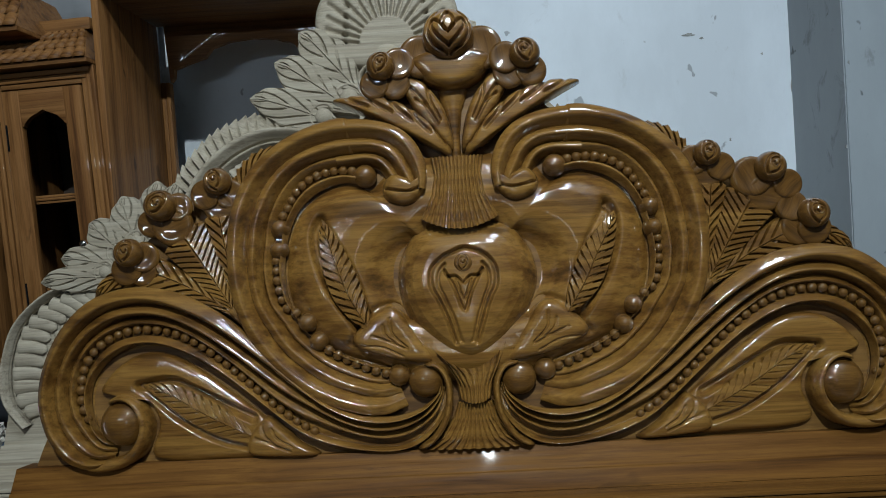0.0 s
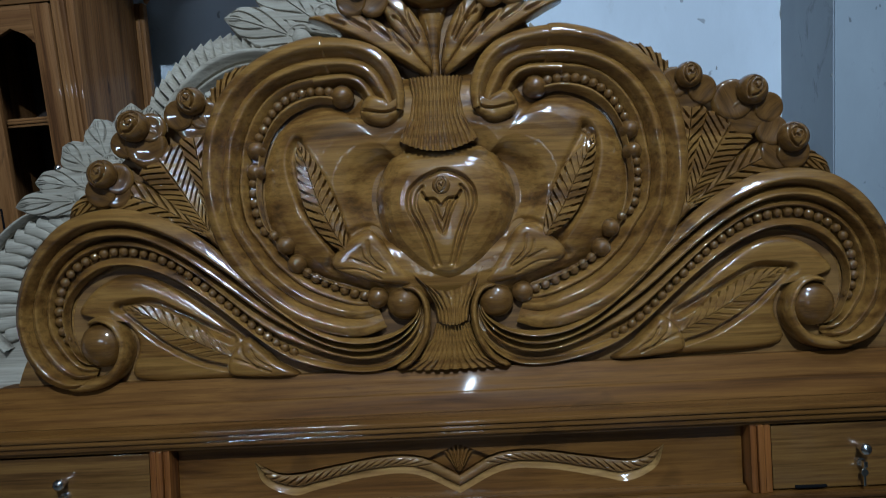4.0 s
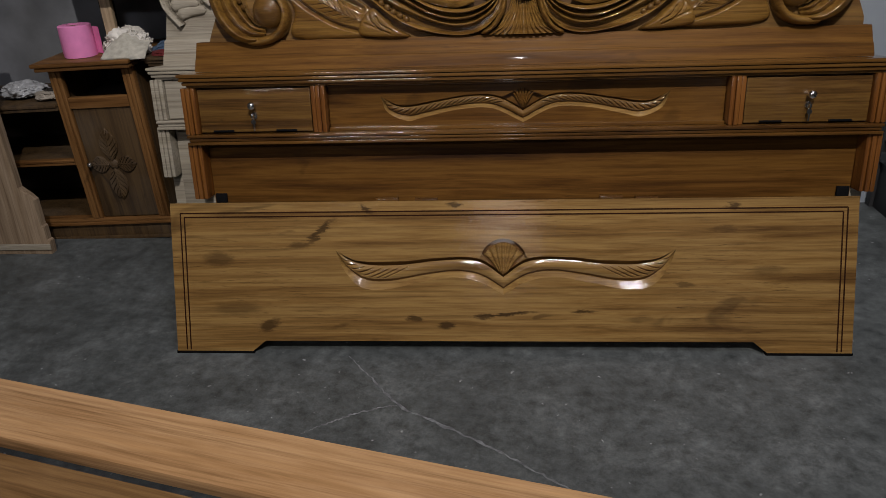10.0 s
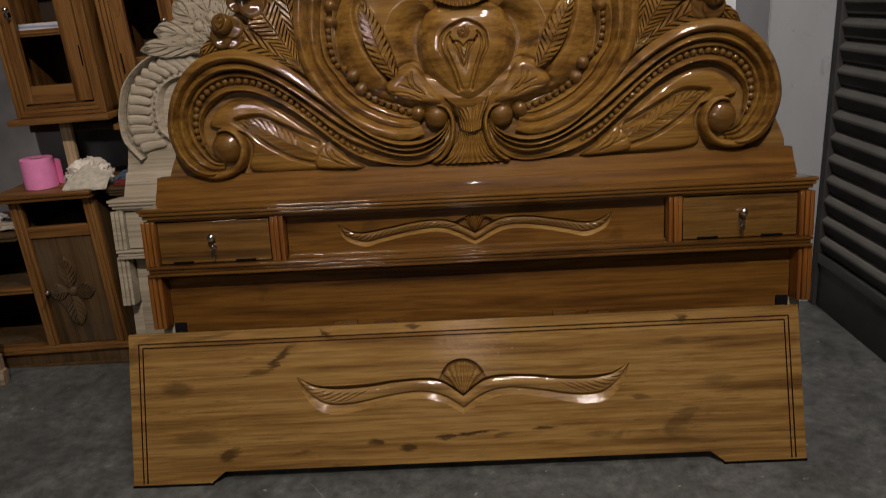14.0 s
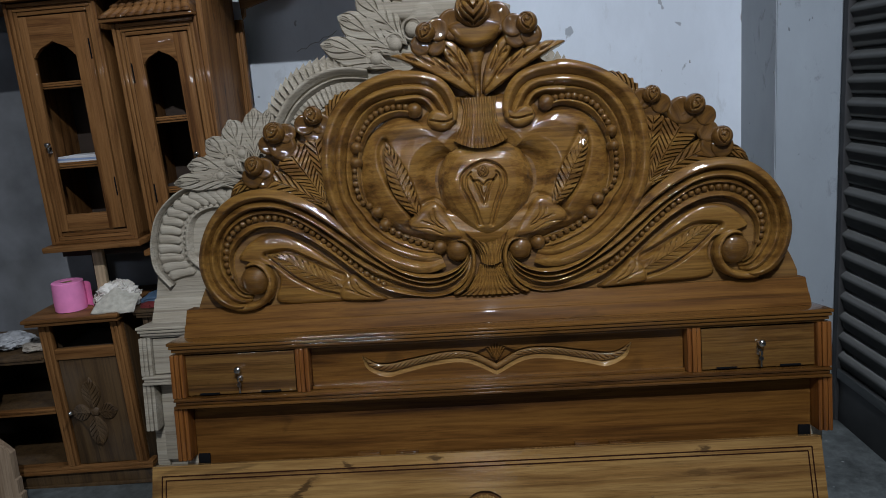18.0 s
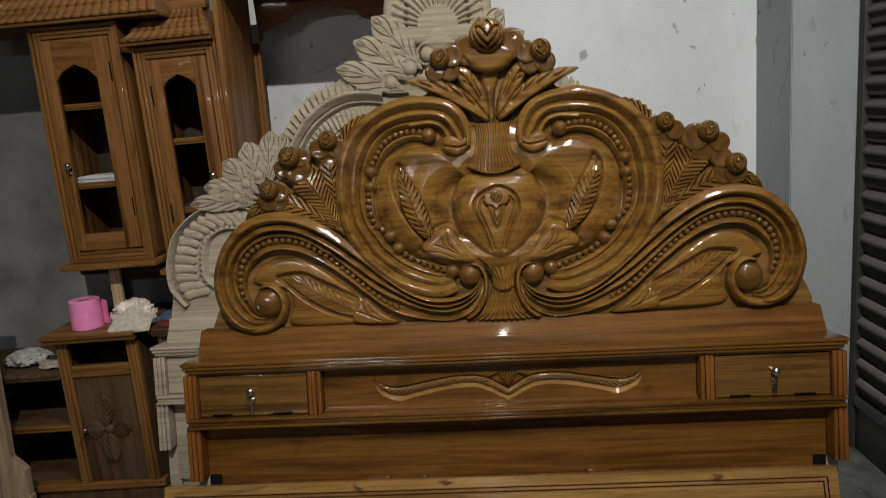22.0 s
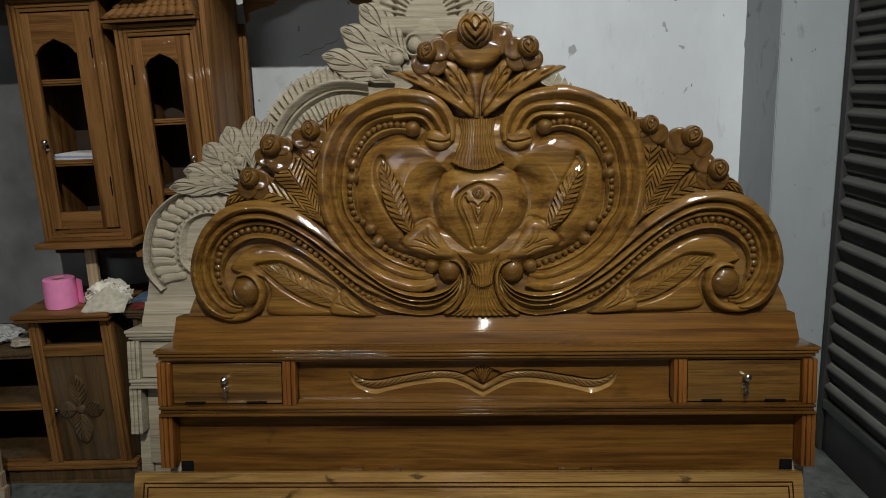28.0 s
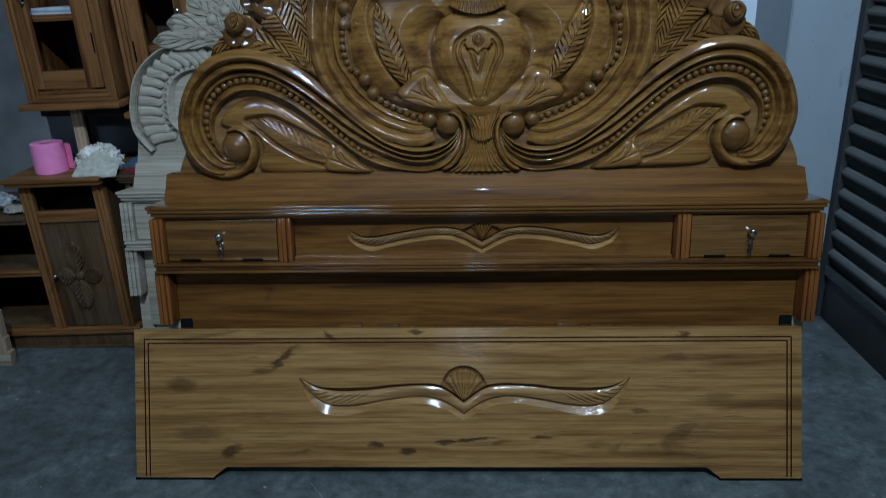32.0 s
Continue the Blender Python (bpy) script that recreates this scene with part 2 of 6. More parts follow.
FOOT = wood("varnished_footboard", (0.098, 0.046, 0.012), (0.205, 0.110, 0.0300), (0.285, 0.168, 0.0530), 0.5, 0.9, "x", 0.85, 0.5, streaks=0.65, gloss=0.06, swell=0.05, brush=0.42, flecks=1.0,
            spots=((-0.54, 0.36, 0.075, 0.016, -42, 0.85), (-0.60, 0.32, 0.04, 0.016, 0, 0.6), (-0.26, 0.10, 0.03, 0.013, 0, 0.85), (-0.17, 0.08, 0.035, 0.014, 0, 0.9), (0.0, 0.112, 0.12, 0.006, -4, 0.95), (-0.06, 0.105, 0.03, 0.012, 0, 0.8), (0.23, 0.12, 0.05, 0.007, 0, 0.9), (-0.85, 0.28, 0.06, 0.03, 0, 0.6),
                   (-0.70, 0.08, 0.045, 0.022, -30, 0.8), (-0.80, 0.13, 0.10, 0.03, 0, 0.45), (-0.40, 0.425, 0.03, 0.012, 35, 0.85), (-0.14, 0.435, 0.03, 0.010, 0, 0.8), (0.65, 0.425, 0.025, 0.016, 0, 0.8), (0.62, 0.36, 0.05, 0.014, 0, 0.5), (0.75, 0.24, 0.07, 0.02, 0, 0.4), (0.52, 0.20, 0.04, 0.010, 0, 0.6)))
RAW = wood("raw_wood", (0.215, 0.188, 0.138), (0.295, 0.262, 0.198), (0.345, 0.313, 0.245), 0.75, 0.0, "x", 1.0, 0.0, 0.25)
CABINET = wood("cabinet_wood", (0.060, 0.024, 0.0075), (0.150, 0.068, 0.0205), (0.212, 0.103, 0.034), 0.5, 0.1, "z", 1.1, 0.6, 0.15)
CABINET_X = wood("cabinet_wood_across", (0.060, 0.024, 0.0075), (0.150, 0.068, 0.0205), (0.212, 0.103, 0.034), 0.5, 0.1, "x", 1.1, 0.5, 0.15)
OLD_CAB = wood("dull_cabinet_wood", (0.026, 0.0135, 0.0045), (0.060, 0.033, 0.0110), (0.085, 0.049, 0.0175), 0.62, 0.0, "z", 1.1, 0.6, 0.2, dusty=0.15)
SMALL = wood("varnished_small_carving", (0.040, 0.018, 0.0040), (0.108, 0.051, 0.0100), (0.165, 0.084, 0.0180), 0.42, 1.0, "x", 0.035, 0.0, 0.0, brushed=False)
BOARD = wood("varnished_ground", (0.048, 0.021, 0.0045), (0.120, 0.057, 0.0115), (0.180, 0.095, 0.0210), 0.55, 0.0, "x", 0.8)
PLANK = wood("sanded_plank", (0.24, 0.125, 0.048), (0.40, 0.222, 0.096), (0.48, 0.285, 0.135), 0.5, 0.15, "x", 0.8, 0.5, 0.15)
# much darker than the cabinet wood, for backs, inner shelves and bearers
DARK_IN = plain("dark_inside_brown", (0.035, 0.022, 0.014), 0.8)
BRASS = plain("chrome", (0.75, 0.72, 0.66), 0.18, 1.0, 0.05)
BLACK = plain("black_iron", (0.004, 0.004, 0.0042), 0.9, 0.0)
BLACK.node_tree.nodes["Principled BSDF"].inputs["Specular IOR Level"].default_value = 0.1
PINK = plain("pink_paper", (0.80, 0.25, 0.50), 0.8, 0.0, 0.06, 30, 0.2)
CLOTH = plain("white_rag", (0.66, 0.63, 0.56), 0.95, 0.0, 0.12, 25, 0.4)
BLUE = plain("dull_blue_plastic", (0.07, 0.12, 0.19), 0.5)
RED = plain("dark_red_cloth", (0.16, 0.02, 0.02), 0.8)

# ---- mesh helpers ----


def left(u, v):
    return u, v



def mesh_of(name, verts, faces, mat, smooth=True):
    me = bpy.data.meshes.new(name)
    me.from_pydata([tuple(map(float, v)) for v in verts], [], faces)
    me.materials.append(mat)
    if smooth:
        me.shade_smooth()
    return me


def put(name, me, parent=None, label="", m=None):
    ob = new(name, me)
    if parent:
        ob.parent = parent
    if m is not None:
        ob.matrix_local = m
    if label:
        ob["label"] = label
    return ob


def part(name, bm, mat, parent=None, label="", smooth=False):
    me = bpy.data.meshes.new(name)
    bmesh.ops.recalc_face_normals(bm, faces=bm.faces)
    bm.to_mesh(me)
    bm.free()
    me.materials.append(mat)
    if smooth:
        me.shade_smooth()
        me.set_sharp_from_angle(angle=radians(35))
    return put(name, me, parent, label)


def empty(name, m, label, category, group="", kind=""):
    ob = new(name)
    ob.empty_display_size = 0.1
    ob.matrix_world = m
    return tagged(ob, label, category, group, kind)


def box_bm(x0, x1, y0, y1, z0, z1, bevel=0.003, bm=None):
    bm = bm or bmesh.new()
    r = bmesh.ops.create_cube(bm, size=1.0)
    for v in r["verts"]:
        v.co = Vector((x0 + (v.co.x + 0.5) * (x1 - x0), y0 + (v.co.y + 0.5) * (y1 - y0), z0 + (v.co.z + 0.5) * (z1 - z0)))
    if bevel:
        es = list({e for v in r["verts"] for e in v.link_edges})
        bmesh.ops.bevel(bm, geom=es, offset=bevel, segments=2, affect="EDGES", profile=0.6)
    return bm


def box(name, x0, x1, y0, y1, z0, z1, mat, parent=None, label="", bevel=0.003):
    return part(name, box_bm(x0, x1, y0, y1, z0, z1, bevel), mat, parent, label, bevel > 0)


def prism(name, pts, y0, y1, mat, parent=None, label="", bevel=0.002, axis="y"):
    """A solid of an outline in x and z (or y and z with axis x, x and y with axis z), from depth y0 to y1."""
    bm = bmesh.new()
    turn = {"y": lambda a, b, d: (a, d, b), "x": lambda a, b, d: (d, a, b), "z": lambda a, b, d: (a, b, d)}[axis]
    vs = [bm.verts.new(turn(a, b, y0)) for a, b in pts]
    f = bm.faces.new(vs)
    r = bmesh.ops.extrude_face_region(bm, geom=[f])
    shift = Vector(turn(0, 0, y1 - y0))
    for v in r["geom"]:
        if isinstance(v, bmesh.types.BMVert):
            v.co += shift
    if bevel:
        flat = [e for e in bm.edges if e.calc_face_angle(0) > 0.6]
        bmesh.ops.bevel(bm, geom=flat, offset=bevel, segments=2, affect="EDGES", profile=0.6)
    return part(name, bm, mat, parent, label, True)


def spline(text, n, side=None, closed=False):
    """A smooth curve of n points through a few control points, even in length."""
    p = np.array([[float(v) for v in q.split(",")] for q in text.split()]) if isinstance(text, str) else np.array(text)
    if side:
        p = np.array([side(u, v) for u, v in p])
    if closed:
        p = np.vstack([p[-1], p, p[0], p[1]])
    else:
        p = np.vstack([2 * p[0] - p[1], p, 2 * p[-1] - p[-2]])
    out = []
    for i in range(1, len(p) - 2):
        a, b, c, d = p[i - 1: i + 3]
        for t in np.linspace(0, 1, 24, endpoint=False):
            out.append(0.5 * (2 * b + (c - a) * t + (2 * a - 5 * b + 4 * c - d) * t * t + (3 * b - a - 3 * c + d) * t ** 3))
    out.append(p[-2])
    out = np.array(out)
    s = np.r_[0, np.cumsum(np.linalg.norm(np.diff(out, axis=0), axis=1))]
    w = np.linspace(0, s[-1], n + 1)[:-1] if closed else np.linspace(0, s[-1], n)
    return np.stack([np.interp(w, s, out[:, 0]), np.interp(w, s, out[:, 1])], 1)


def grid_faces(rows, cols, start=0):
    return [(start + i * cols + j, start + i * cols + j + 1, start + (i + 1) * cols + j + 1, start + (i + 1) * cols + j) for i in range(rows - 1) for j in range(cols - 1)]


ROUND = (0, 0.02, 0.09, 0.15, 0.22, 0.29, 0.36, 0.44, 0.52, 0.60, 0.68, 0.76, 0.83, 0.90, 0.95, 1.0)
TERRACE = ((0, 0.010, 0.03, 0.06, 0.10, 0.16, 0.27, 0.35, 0.42, 0.50, 0.60, 0.70, 0.80, 0.90, 0.965, 1.0), (-0.7, 0.30, 0.70, 0.90, 0.97, 1.0, 1.0, 0.965, 0.90, 0.79, 0.645, 0.50, 0.355, 0.21, 0.11, -0.2))


def band(name, outer, inner, ridges, mat, parent, n=110, side=None, label="", level=0.0, cuts=None, tail=0.0, low=-0.012, guide=None, crest=None):
    """A carved band between two curves: each ridge is a terrace (s0, s1, foot height, crown height), hollow where the crown is lower,
    or (s0, s1, start height, end height, "flat"). cuts: (ridge, count, slant, depth, from, to), slanting notches along one ridge.
    guide: a curve that the place s of its second entry follows. crest: for each ridge its highest place, the swell of the face before it, the drop of the wall behind."""
    a, b = spline(outer, n, side), spline(inner, n, side)
    at, mid = np.full(n, 0.5), 0.5
    if guide:
        g, mid = spline(guide[0], 200, side), guide[1]
        for i in range(n):
            d = b[i] - a[i]
            rel = g - a[i]
            s = rel @ d / (d @ d)
            off = np.abs(rel[:, 0] * d[1] - rel[:, 1] * d[0]) / math.sqrt(d @ d)
            off[(s < 0.3) | (s > 1.0)] = 9
            at[i] = s[off.argmin()] if off.min() < 0.008 else np.nan
        ok = ~np.isnan(at)
        at = np.interp(np.arange(n), np.arange(n)[ok], at[ok])
        at = np.convolve(np.pad(at, 4, mode="edge"), np.ones(9) / 9, "valid")
    for which, (s0, s1, foot, crown, *flat) in enumerate(ridges):
        qs, hs = TERRACE
        if crest and crown > foot and not flat:
            c, swell, drop = crest[min(which, 2)]
            qs, hs = ROUND, [-0.6 if q == 0 else 1 - (1 - q / c) ** swell if q < c else 1 - drop * ((q - c) / (1 - c)) ** 1.15 for q in ROUND]
        verts, k = [], len(qs)
        for i in range(n):
            t = i / (n - 1)
            for j in range(k):
                q = qs[j]
                s = s0 + (s1 - s0) * q
                if guide:
                    s = float(np.interp(s, (-1, 0, mid, 1, 2), (-1, 0, at[i], 1, 2)))
                h = foot + (crown - foot) * (0.35 * q + 0.65 * q * q if "cove" in flat else q if flat else hs[j] if crown > foot else math.sqrt(max(0, 1 - abs(2 * q - 1) ** 2.8)))
                h = low + (h - low) * min(1.0, 0.25 + (1 - t) * tail, 0.25 + t * 60) if tail else h
                if cuts and cuts[0] == which and cuts[4] < t < cuts[5] and 0.2 < q < 0.96:
                    ph = (cuts[1] * t + cuts[2] * q) % 1.0
                    h -= cuts[3] * min(1, max(0, 1.4 - abs(ph - 0.5) * 8))
                x, z = a[i] * (1 - s) + b[i] * s
                verts.append((x, -h - level, z))
        put(name, mesh_of(name, verts, grid_faces(n, k), mat, not (cuts and cuts[0] == which)), parent, label)


def stroke(name, text, r0, r1, height, mat, parent, n=50, side=None, label="", base=-0.012, mid=None):
    """A half-round ridge along a curve, from half-width r0 to r1."""
    p = spline(text, n, side)
    d = np.gradient(p, axis=0)
    d /= np.linalg.norm(d, axis=1)[:, None] + 1e-9
    nrm = np.stack([-d[:, 1], d[:, 0]], 1)
    verts, k = [], 9
    for i in range(n):
        t = i / (n - 1)
        r = r0 + (r1 - r0) * t
        if mid:
            r += (mid - (r0 + r1) / 2) * math.sin(math.pi * t)
        end = min(1.0, math.sqrt(min(1, t * 14 + 0.05)), math.sqrt(min(1, (1 - t) * 14 + 0.05)))
        for j in range(k):
            c = -math.cos(math.pi * j / (k - 1))
            x, z = p[i] + nrm[i] * c * r * end
            verts.append((x, -base - height * math.sqrt(max(0, 1 - c * c)) * end * (0.5 + 0.5 * r / max(r0, r1)), z))
    return put(name, mesh_of(name, verts, grid_faces(n, k), mat), parent, label)


def dome(name, text, height, mat, parent, side=None, label="", base=-0.012, n=48, edge=0.35, centre=None, rings=9, profile=None, lines=()):
    """A cushion over a closed outline: steep at the rim, flat in the middle. lines: cuts (curve, half width, depth) into it."""
    p = spline(text, n, side, True)
    c = np.array(centre) if centre is not None else p.mean(0)
    verts, faces = [], []
    for i in range(rings):
        r = 1 - i / rings
        h = base + height * (1 - r ** (2.2 / edge)) ** 0.5 if edge < 1 else base + height * math.sqrt(1 - r * r)
        if profile:
            h = base + float(np.interp(r, [k for k, _ in profile], [v for _, v in profile]))
        for j in range(n):
            x, z = c + (p[j] - c) * r
            verts.append((x, -h, z))
    verts.append((c[0], -(base + (profile[0][1] if profile else height)), c[1]))
    if lines:
        v = np.array(verts)
        for curve, half, deep in lines:
            q = spline(curve, 160, side)
            d = np.sqrt(((v[:, None, 0] - q[None, :, 0]) ** 2 + (v[:, None, 2] - q[None, :, 1]) ** 2).min(1))
            v[:, 1] += deep * np.clip(1.25 - 1.25 * d / half, 0, 1)
        verts = [tuple(k) for k in v]
    for i in range(rings - 1):
        for j in range(n):
            faces.append((i * n + j, i * n + (j + 1) % n, (i + 1) * n + (j + 1) % n, (i + 1) * n + j))
    faces += [((rings - 1) * n + j, (rings - 1) * n + (j + 1) % n, rings * n) for j in range(n)]
    return put(name, mesh_of(name, verts, faces, mat), parent, label)


def leaf(name, text, width, height, mat, parent, side=None, label="", veins=9, cut=0.0055, base=-0.012, n=230, full=0.45, rim=0.0, slant=1.9, blade=False, slit=8.0):
    """A carved leaf along its midrib from base to tip: a steep rim, a cut midrib and thin slanting slits on both halves.
    blade: it widens evenly up to a blunt end."""
    p = spline(text, n, side)
    d = np.gradient(p, axis=0)
    d /= np.linalg.norm(d, axis=1)[:, None] + 1e-9
    nrm = np.stack([-d[:, 1], d[:, 0]], 1)
    half = np.r_[0, 0.035, np.linspace(0.08, 0.92, 18), 0.965, 1.0]
    c = np.r_[-half[:0:-1], half][None, :]
    m, k = np.abs(c), c.shape[1]
    t = np.linspace(0, 1, n)[:, None]
    if blade:
        w = width * np.maximum(np.minimum(0.12 + t / 0.86, (1.001 - t) / 0.13), 0) ** 0.9 + 0.001
    else:
        w = width * np.maximum(np.sin(np.pi * np.minimum(1, t ** (math.log(0.5) / math.log(full)))), 0) ** 0.8 + 0.0012
    ph = (veins * t - slant * m) % 1.0
    notch = np.clip((1 - np.abs(ph - 0.5) * slit) * 1.4, 0, 1) * np.clip(np.minimum((m - 0.06) * 8, (0.95 - m) * 9), 0, 1) * ((t > 0.06) & (t < 0.94))
    off = c * w * np.where(m > 0.9, 1 + rim * (ph - 0.5), 1)
    h = height * np.minimum(1, (1 - m) * 10) ** 0.6 * np.minimum(1, 0.3 + 5 * (1 - t)) - 0.003 * m + 0.0015 - cut * notch - cut * 0.7 * (m < 0.02)
    x = p[:, :1] + nrm[:, :1] * off
    z = p[:, 1:] + nrm[:, 1:] * off
    verts = np.stack([x, -base - np.maximum(h, -0.002), z], 2).reshape(-1, 3)
    return put(name, mesh_of(name, verts, grid_faces(n, k), mat, False), parent, label)


def fan(name, rows, ribs, mat, parent, base=0.01, height=0.03, cut=0.005, label="", side=None, n=24, wide=False):
    """A ribbed, flaring piece: rows of (x left, x right, z, sag) from end to end."""
    rows = np.array(rows, float)
    t = np.linspace(0, len(rows) - 1, n)
    xl, xr, zz, sag = [np.interp(t, range(len(rows)), rows[:, k]) for k in range(4)]
    verts, k = [], ribs * 7 + 1
    for i in range(n):
        for j in range(k):
            b = -1 + 2 * j / (k - 1)
            x = (xl[i] + xr[i]) / 2 + (xr[i] - xl[i]) / 2 * b
            z = zz[i] - sag[i] * (1 - b * b)
            if side:
                x, z = side(x, z)
            h = base + height * math.sqrt(max(0, 1 - b * b)) - cut * ((1.0, 0.85, 0, 0, 0, 0, 0.85)[j % 7] if wide else j % 7 == 0)
            verts.append((x, -h, z))
    return put(name, mesh_of(name, verts, grid_faces(n, k), mat), parent, label)


def disc_mesh(name, mat, seg=20, rings=6, squash=0.8):
    """A cushion of radius 1 in x and z, bulging to -y."""
    verts, faces = [], []
    for i in range(rings):
        a = math.pi / 2 * i / rings
        for j in range(seg):
            f = 2 * math.pi * j / seg
            verts.append((math.cos(a) * math.cos(f), -math.sin(a) * squash, math.cos(a) * math.sin(f)))
    verts.append((0, -squash, 0))
    for i in range(rings - 1):
        for j in range(seg):
            faces.append((i * seg + j, i * seg + (j + 1) % seg, (i + 1) * seg + (j + 1) % seg, (i + 1) * seg + j))
    faces += [((rings - 1) * seg + j, (rings - 1) * seg + (j + 1) % seg, rings * seg) for j in range(seg)]
    return mesh_of(name, verts, faces, mat)


def arc_far(x, z, cx, cz, r, a0, a1):
    """How far points lie from an arc, whose angles are in degrees."""
    a = np.radians(np.linspace(a0, a1, 40))
    px, pz = cx + r * np.cos(a), cz + r * np.sin(a)
    return np.sqrt(((x[:, None] - px) ** 2 + (z[:, None] - pz) ** 2).min(1))


def cushion_mesh(name, mat, seg, rings, height):
    """A round piece of radius 1 bulging to -y, its height a function of x and z."""
    r = np.repeat((1 - np.arange(rings) / (rings - 1)) ** 0.75, seg)
    f = np.tile(np.arange(seg) * 2 * math.pi / seg, rings)
    x, z = r * np.cos(f), r * np.sin(f)
    h = height(x, z, r)
    faces = [(i * seg + j, i * seg + (j + 1) % seg, (i + 1) * seg + (j + 1) % seg, (i + 1) * seg + j) for i in range(rings - 1) for j in range(seg)]
    return mesh_of(name, np.stack([x, -h, z], 1), faces, mat)


def rose_mesh(name, mat):
    """A rosebud: a ball with folded petals cut into it, one inside the other, round a small wound heart."""
    def height(x, z, r):
        h = 1.0 * np.sqrt(np.maximum(0, 1 - r ** 2.3))
        for cx, cz, rad, a0, a1, w, d in ((0.34, 0.05, 0.86, 125, 235, 0.11, 0.24), (-0.30, 0.12, 0.72, -65, 62, 0.11, 0.24), (0.04, 0.16, 0.34, 10, 200, 0.10, 0.22), (0.02, 0.10, 0.16, 180, 400, 0.08, 0.18)):
            h = h - d * np.clip(1.3 - 1.3 * arc_far(x, z, cx, cz, rad, a0, a1) / w, 0, 1)
        return h + 0.10 * np.clip(1 - ((x - 0.02) ** 2 + (z - 0.14) ** 2) / 0.12, 0, 1)
    return cushion_mesh(name, mat, 64, 40, height)


def petal_mesh(name, mat):
    """A round petal like a thick shell: a steep rim, a shallow dish inside it, the outer edge lifted."""
    def height(x, z, r):
        return 0.62 * np.sqrt(np.maximum(0, 1 - r ** 7)) - 0.34 * np.clip(1 - r * r, 0, 1) ** 0.7 - 0.16 * z
    return cushion_mesh(name, mat, 44, 18, height)


def holed_board(name, x0, x1, z0, z1, hole, y0, y1, mat, parent, label="", feet=None):
    """A board with an opening of the given outline."""
    bm = bmesh.new()
    rim = feet or [(x0, z0), (x1, z0), (x1, z1), (x0, z1)]
    edges = []
    for loop in (rim, hole):
        vs = [bm.verts.new((x, y0, z)) for x, z in loop]
        edges += [bm.edges.new((vs[i], vs[(i + 1) % len(vs)])) for i in range(len(vs))]
    bmesh.ops.triangle_fill(bm, use_beauty=True, edges=edges)
    r = bmesh.ops.extrude_face_region(bm, geom=bm.faces[:])
    for v in r["geom"]:
        if isinstance(v, bmesh.types.BMVert):
            v.co.y = y1
    return part(name, bm, mat, parent, label)


def wing_leaf(e, upper, lower, side, level, mat, cuts, q0, q1):
    """The raised leaf of a wing between the shares q0 and q1, with tapering slashes cut into it and coloured dark
    brown.
    cuts: (count, from, to, slant, half width, depth)."""
    n, k = 420, 26
    a, b = spline(upper, n, side), spline(lower, n, side)
    count, t0, t1, slant, half, deep = cuts
    verts, depth = [], []
    for i in range(n):
        t = i / (n - 1)
        for j in range(k):
            q = j / (k - 1)
            sunk = 0.0
            if 0.12 < q < 0.98:
                u = (q - 0.12) / 0.86
                w = half * math.sin(math.pi * u) ** 0.6 * (0.5 + u)
                for c in range(count):
                    f = c / (count - 1)
                    off = abs(t - (t0 + (t1 - t0) * f - slant * (0.5 + f) * u))
                    sunk = max(sunk, deep * min(1.0, 1.6 * (1 - off / w)) if off < w else 0.0)
            x, z = a[i] * (1 - (q0 + (q1 - q0) * q)) + b[i] * (q0 + (q1 - q0) * q)
            verts.append((x, -level + 0.0045 * (2 * q - 1) ** 2 + sunk, z))
            depth.append(sunk)
    faces = grid_faces(n, k)
    me = mesh_of("wing", verts, faces, mat)
    me.materials.append(DARK_CUT)
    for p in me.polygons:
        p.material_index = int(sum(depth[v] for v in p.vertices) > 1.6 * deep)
    return put("wing", me, e)


def sunk_wing(e, upper, lower, shell, level, mat, cuts, depth=0.012, leaf=None):
    """Two wings and a shell carved below the face of a board at the depth -level."""
    for side in (left, lambda u, v: (-u, v)):
        band("wing_bed", upper, lower, [(0.0, 0.15, 0.0, -depth, "flat")], DARK_CUT, e, 120, side, level=level, label="dark brown hollow above the wing")
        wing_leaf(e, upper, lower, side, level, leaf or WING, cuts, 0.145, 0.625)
        band("wing_wall", upper, lower, [(0.62, 0.72, -0.0045, -depth, "flat")], DARK_CUT, e, 120, side, level=level, label="dark brown wall under the wing")
        band("wing_edge", upper, lower, [(0.715, 1.0, -depth, 0.0, "flat")], WING, e, 120, side, level=level, label="pale bevelled edge of the wing")
    fan("shell", shell, 7, mat, e, level - depth, depth * 0.85, 0.008, n=14, wide=True)


def wing_hole(upper, lower, shell_top):
    u, l = spline(upper, 50)[:-8], spline(lower, 60)
    half = [tuple(p) for p in u[::-1]] + [tuple(p) for p in l[1:]]
    return [tuple(p) for p in shell_top] + half + [(-x, z) for x, z in half[::-1][1:]]


def at_size(x, z, y, r, ry=1.0, turn=0.0):
    return Matrix.Translation((x, y, z)) @ Matrix.Rotation(radians(turn), 4, "Y") @ Matrix.Diagonal((r, r * ry, r, 1))

# ---- setting ----
WALL_Y, COL_Y, COL_X, SHUT_X = 1.13, 0.82, 1.165, 1.487
RACK = 1.6  # degrees by which the column, the shutter and the cabinets stand out of true


def racked(ob, x, z, degrees=RACK):
    """Turn a thing about a line through x and z that runs along y."""
    ob.matrix_world = Matrix.Translation((x, 0, z)) @ Matrix.Rotation(radians(-degrees), 4, "Y") @ Matrix.Translation((-x, 0, -z)) @ ob.matrix_basis
    return ob


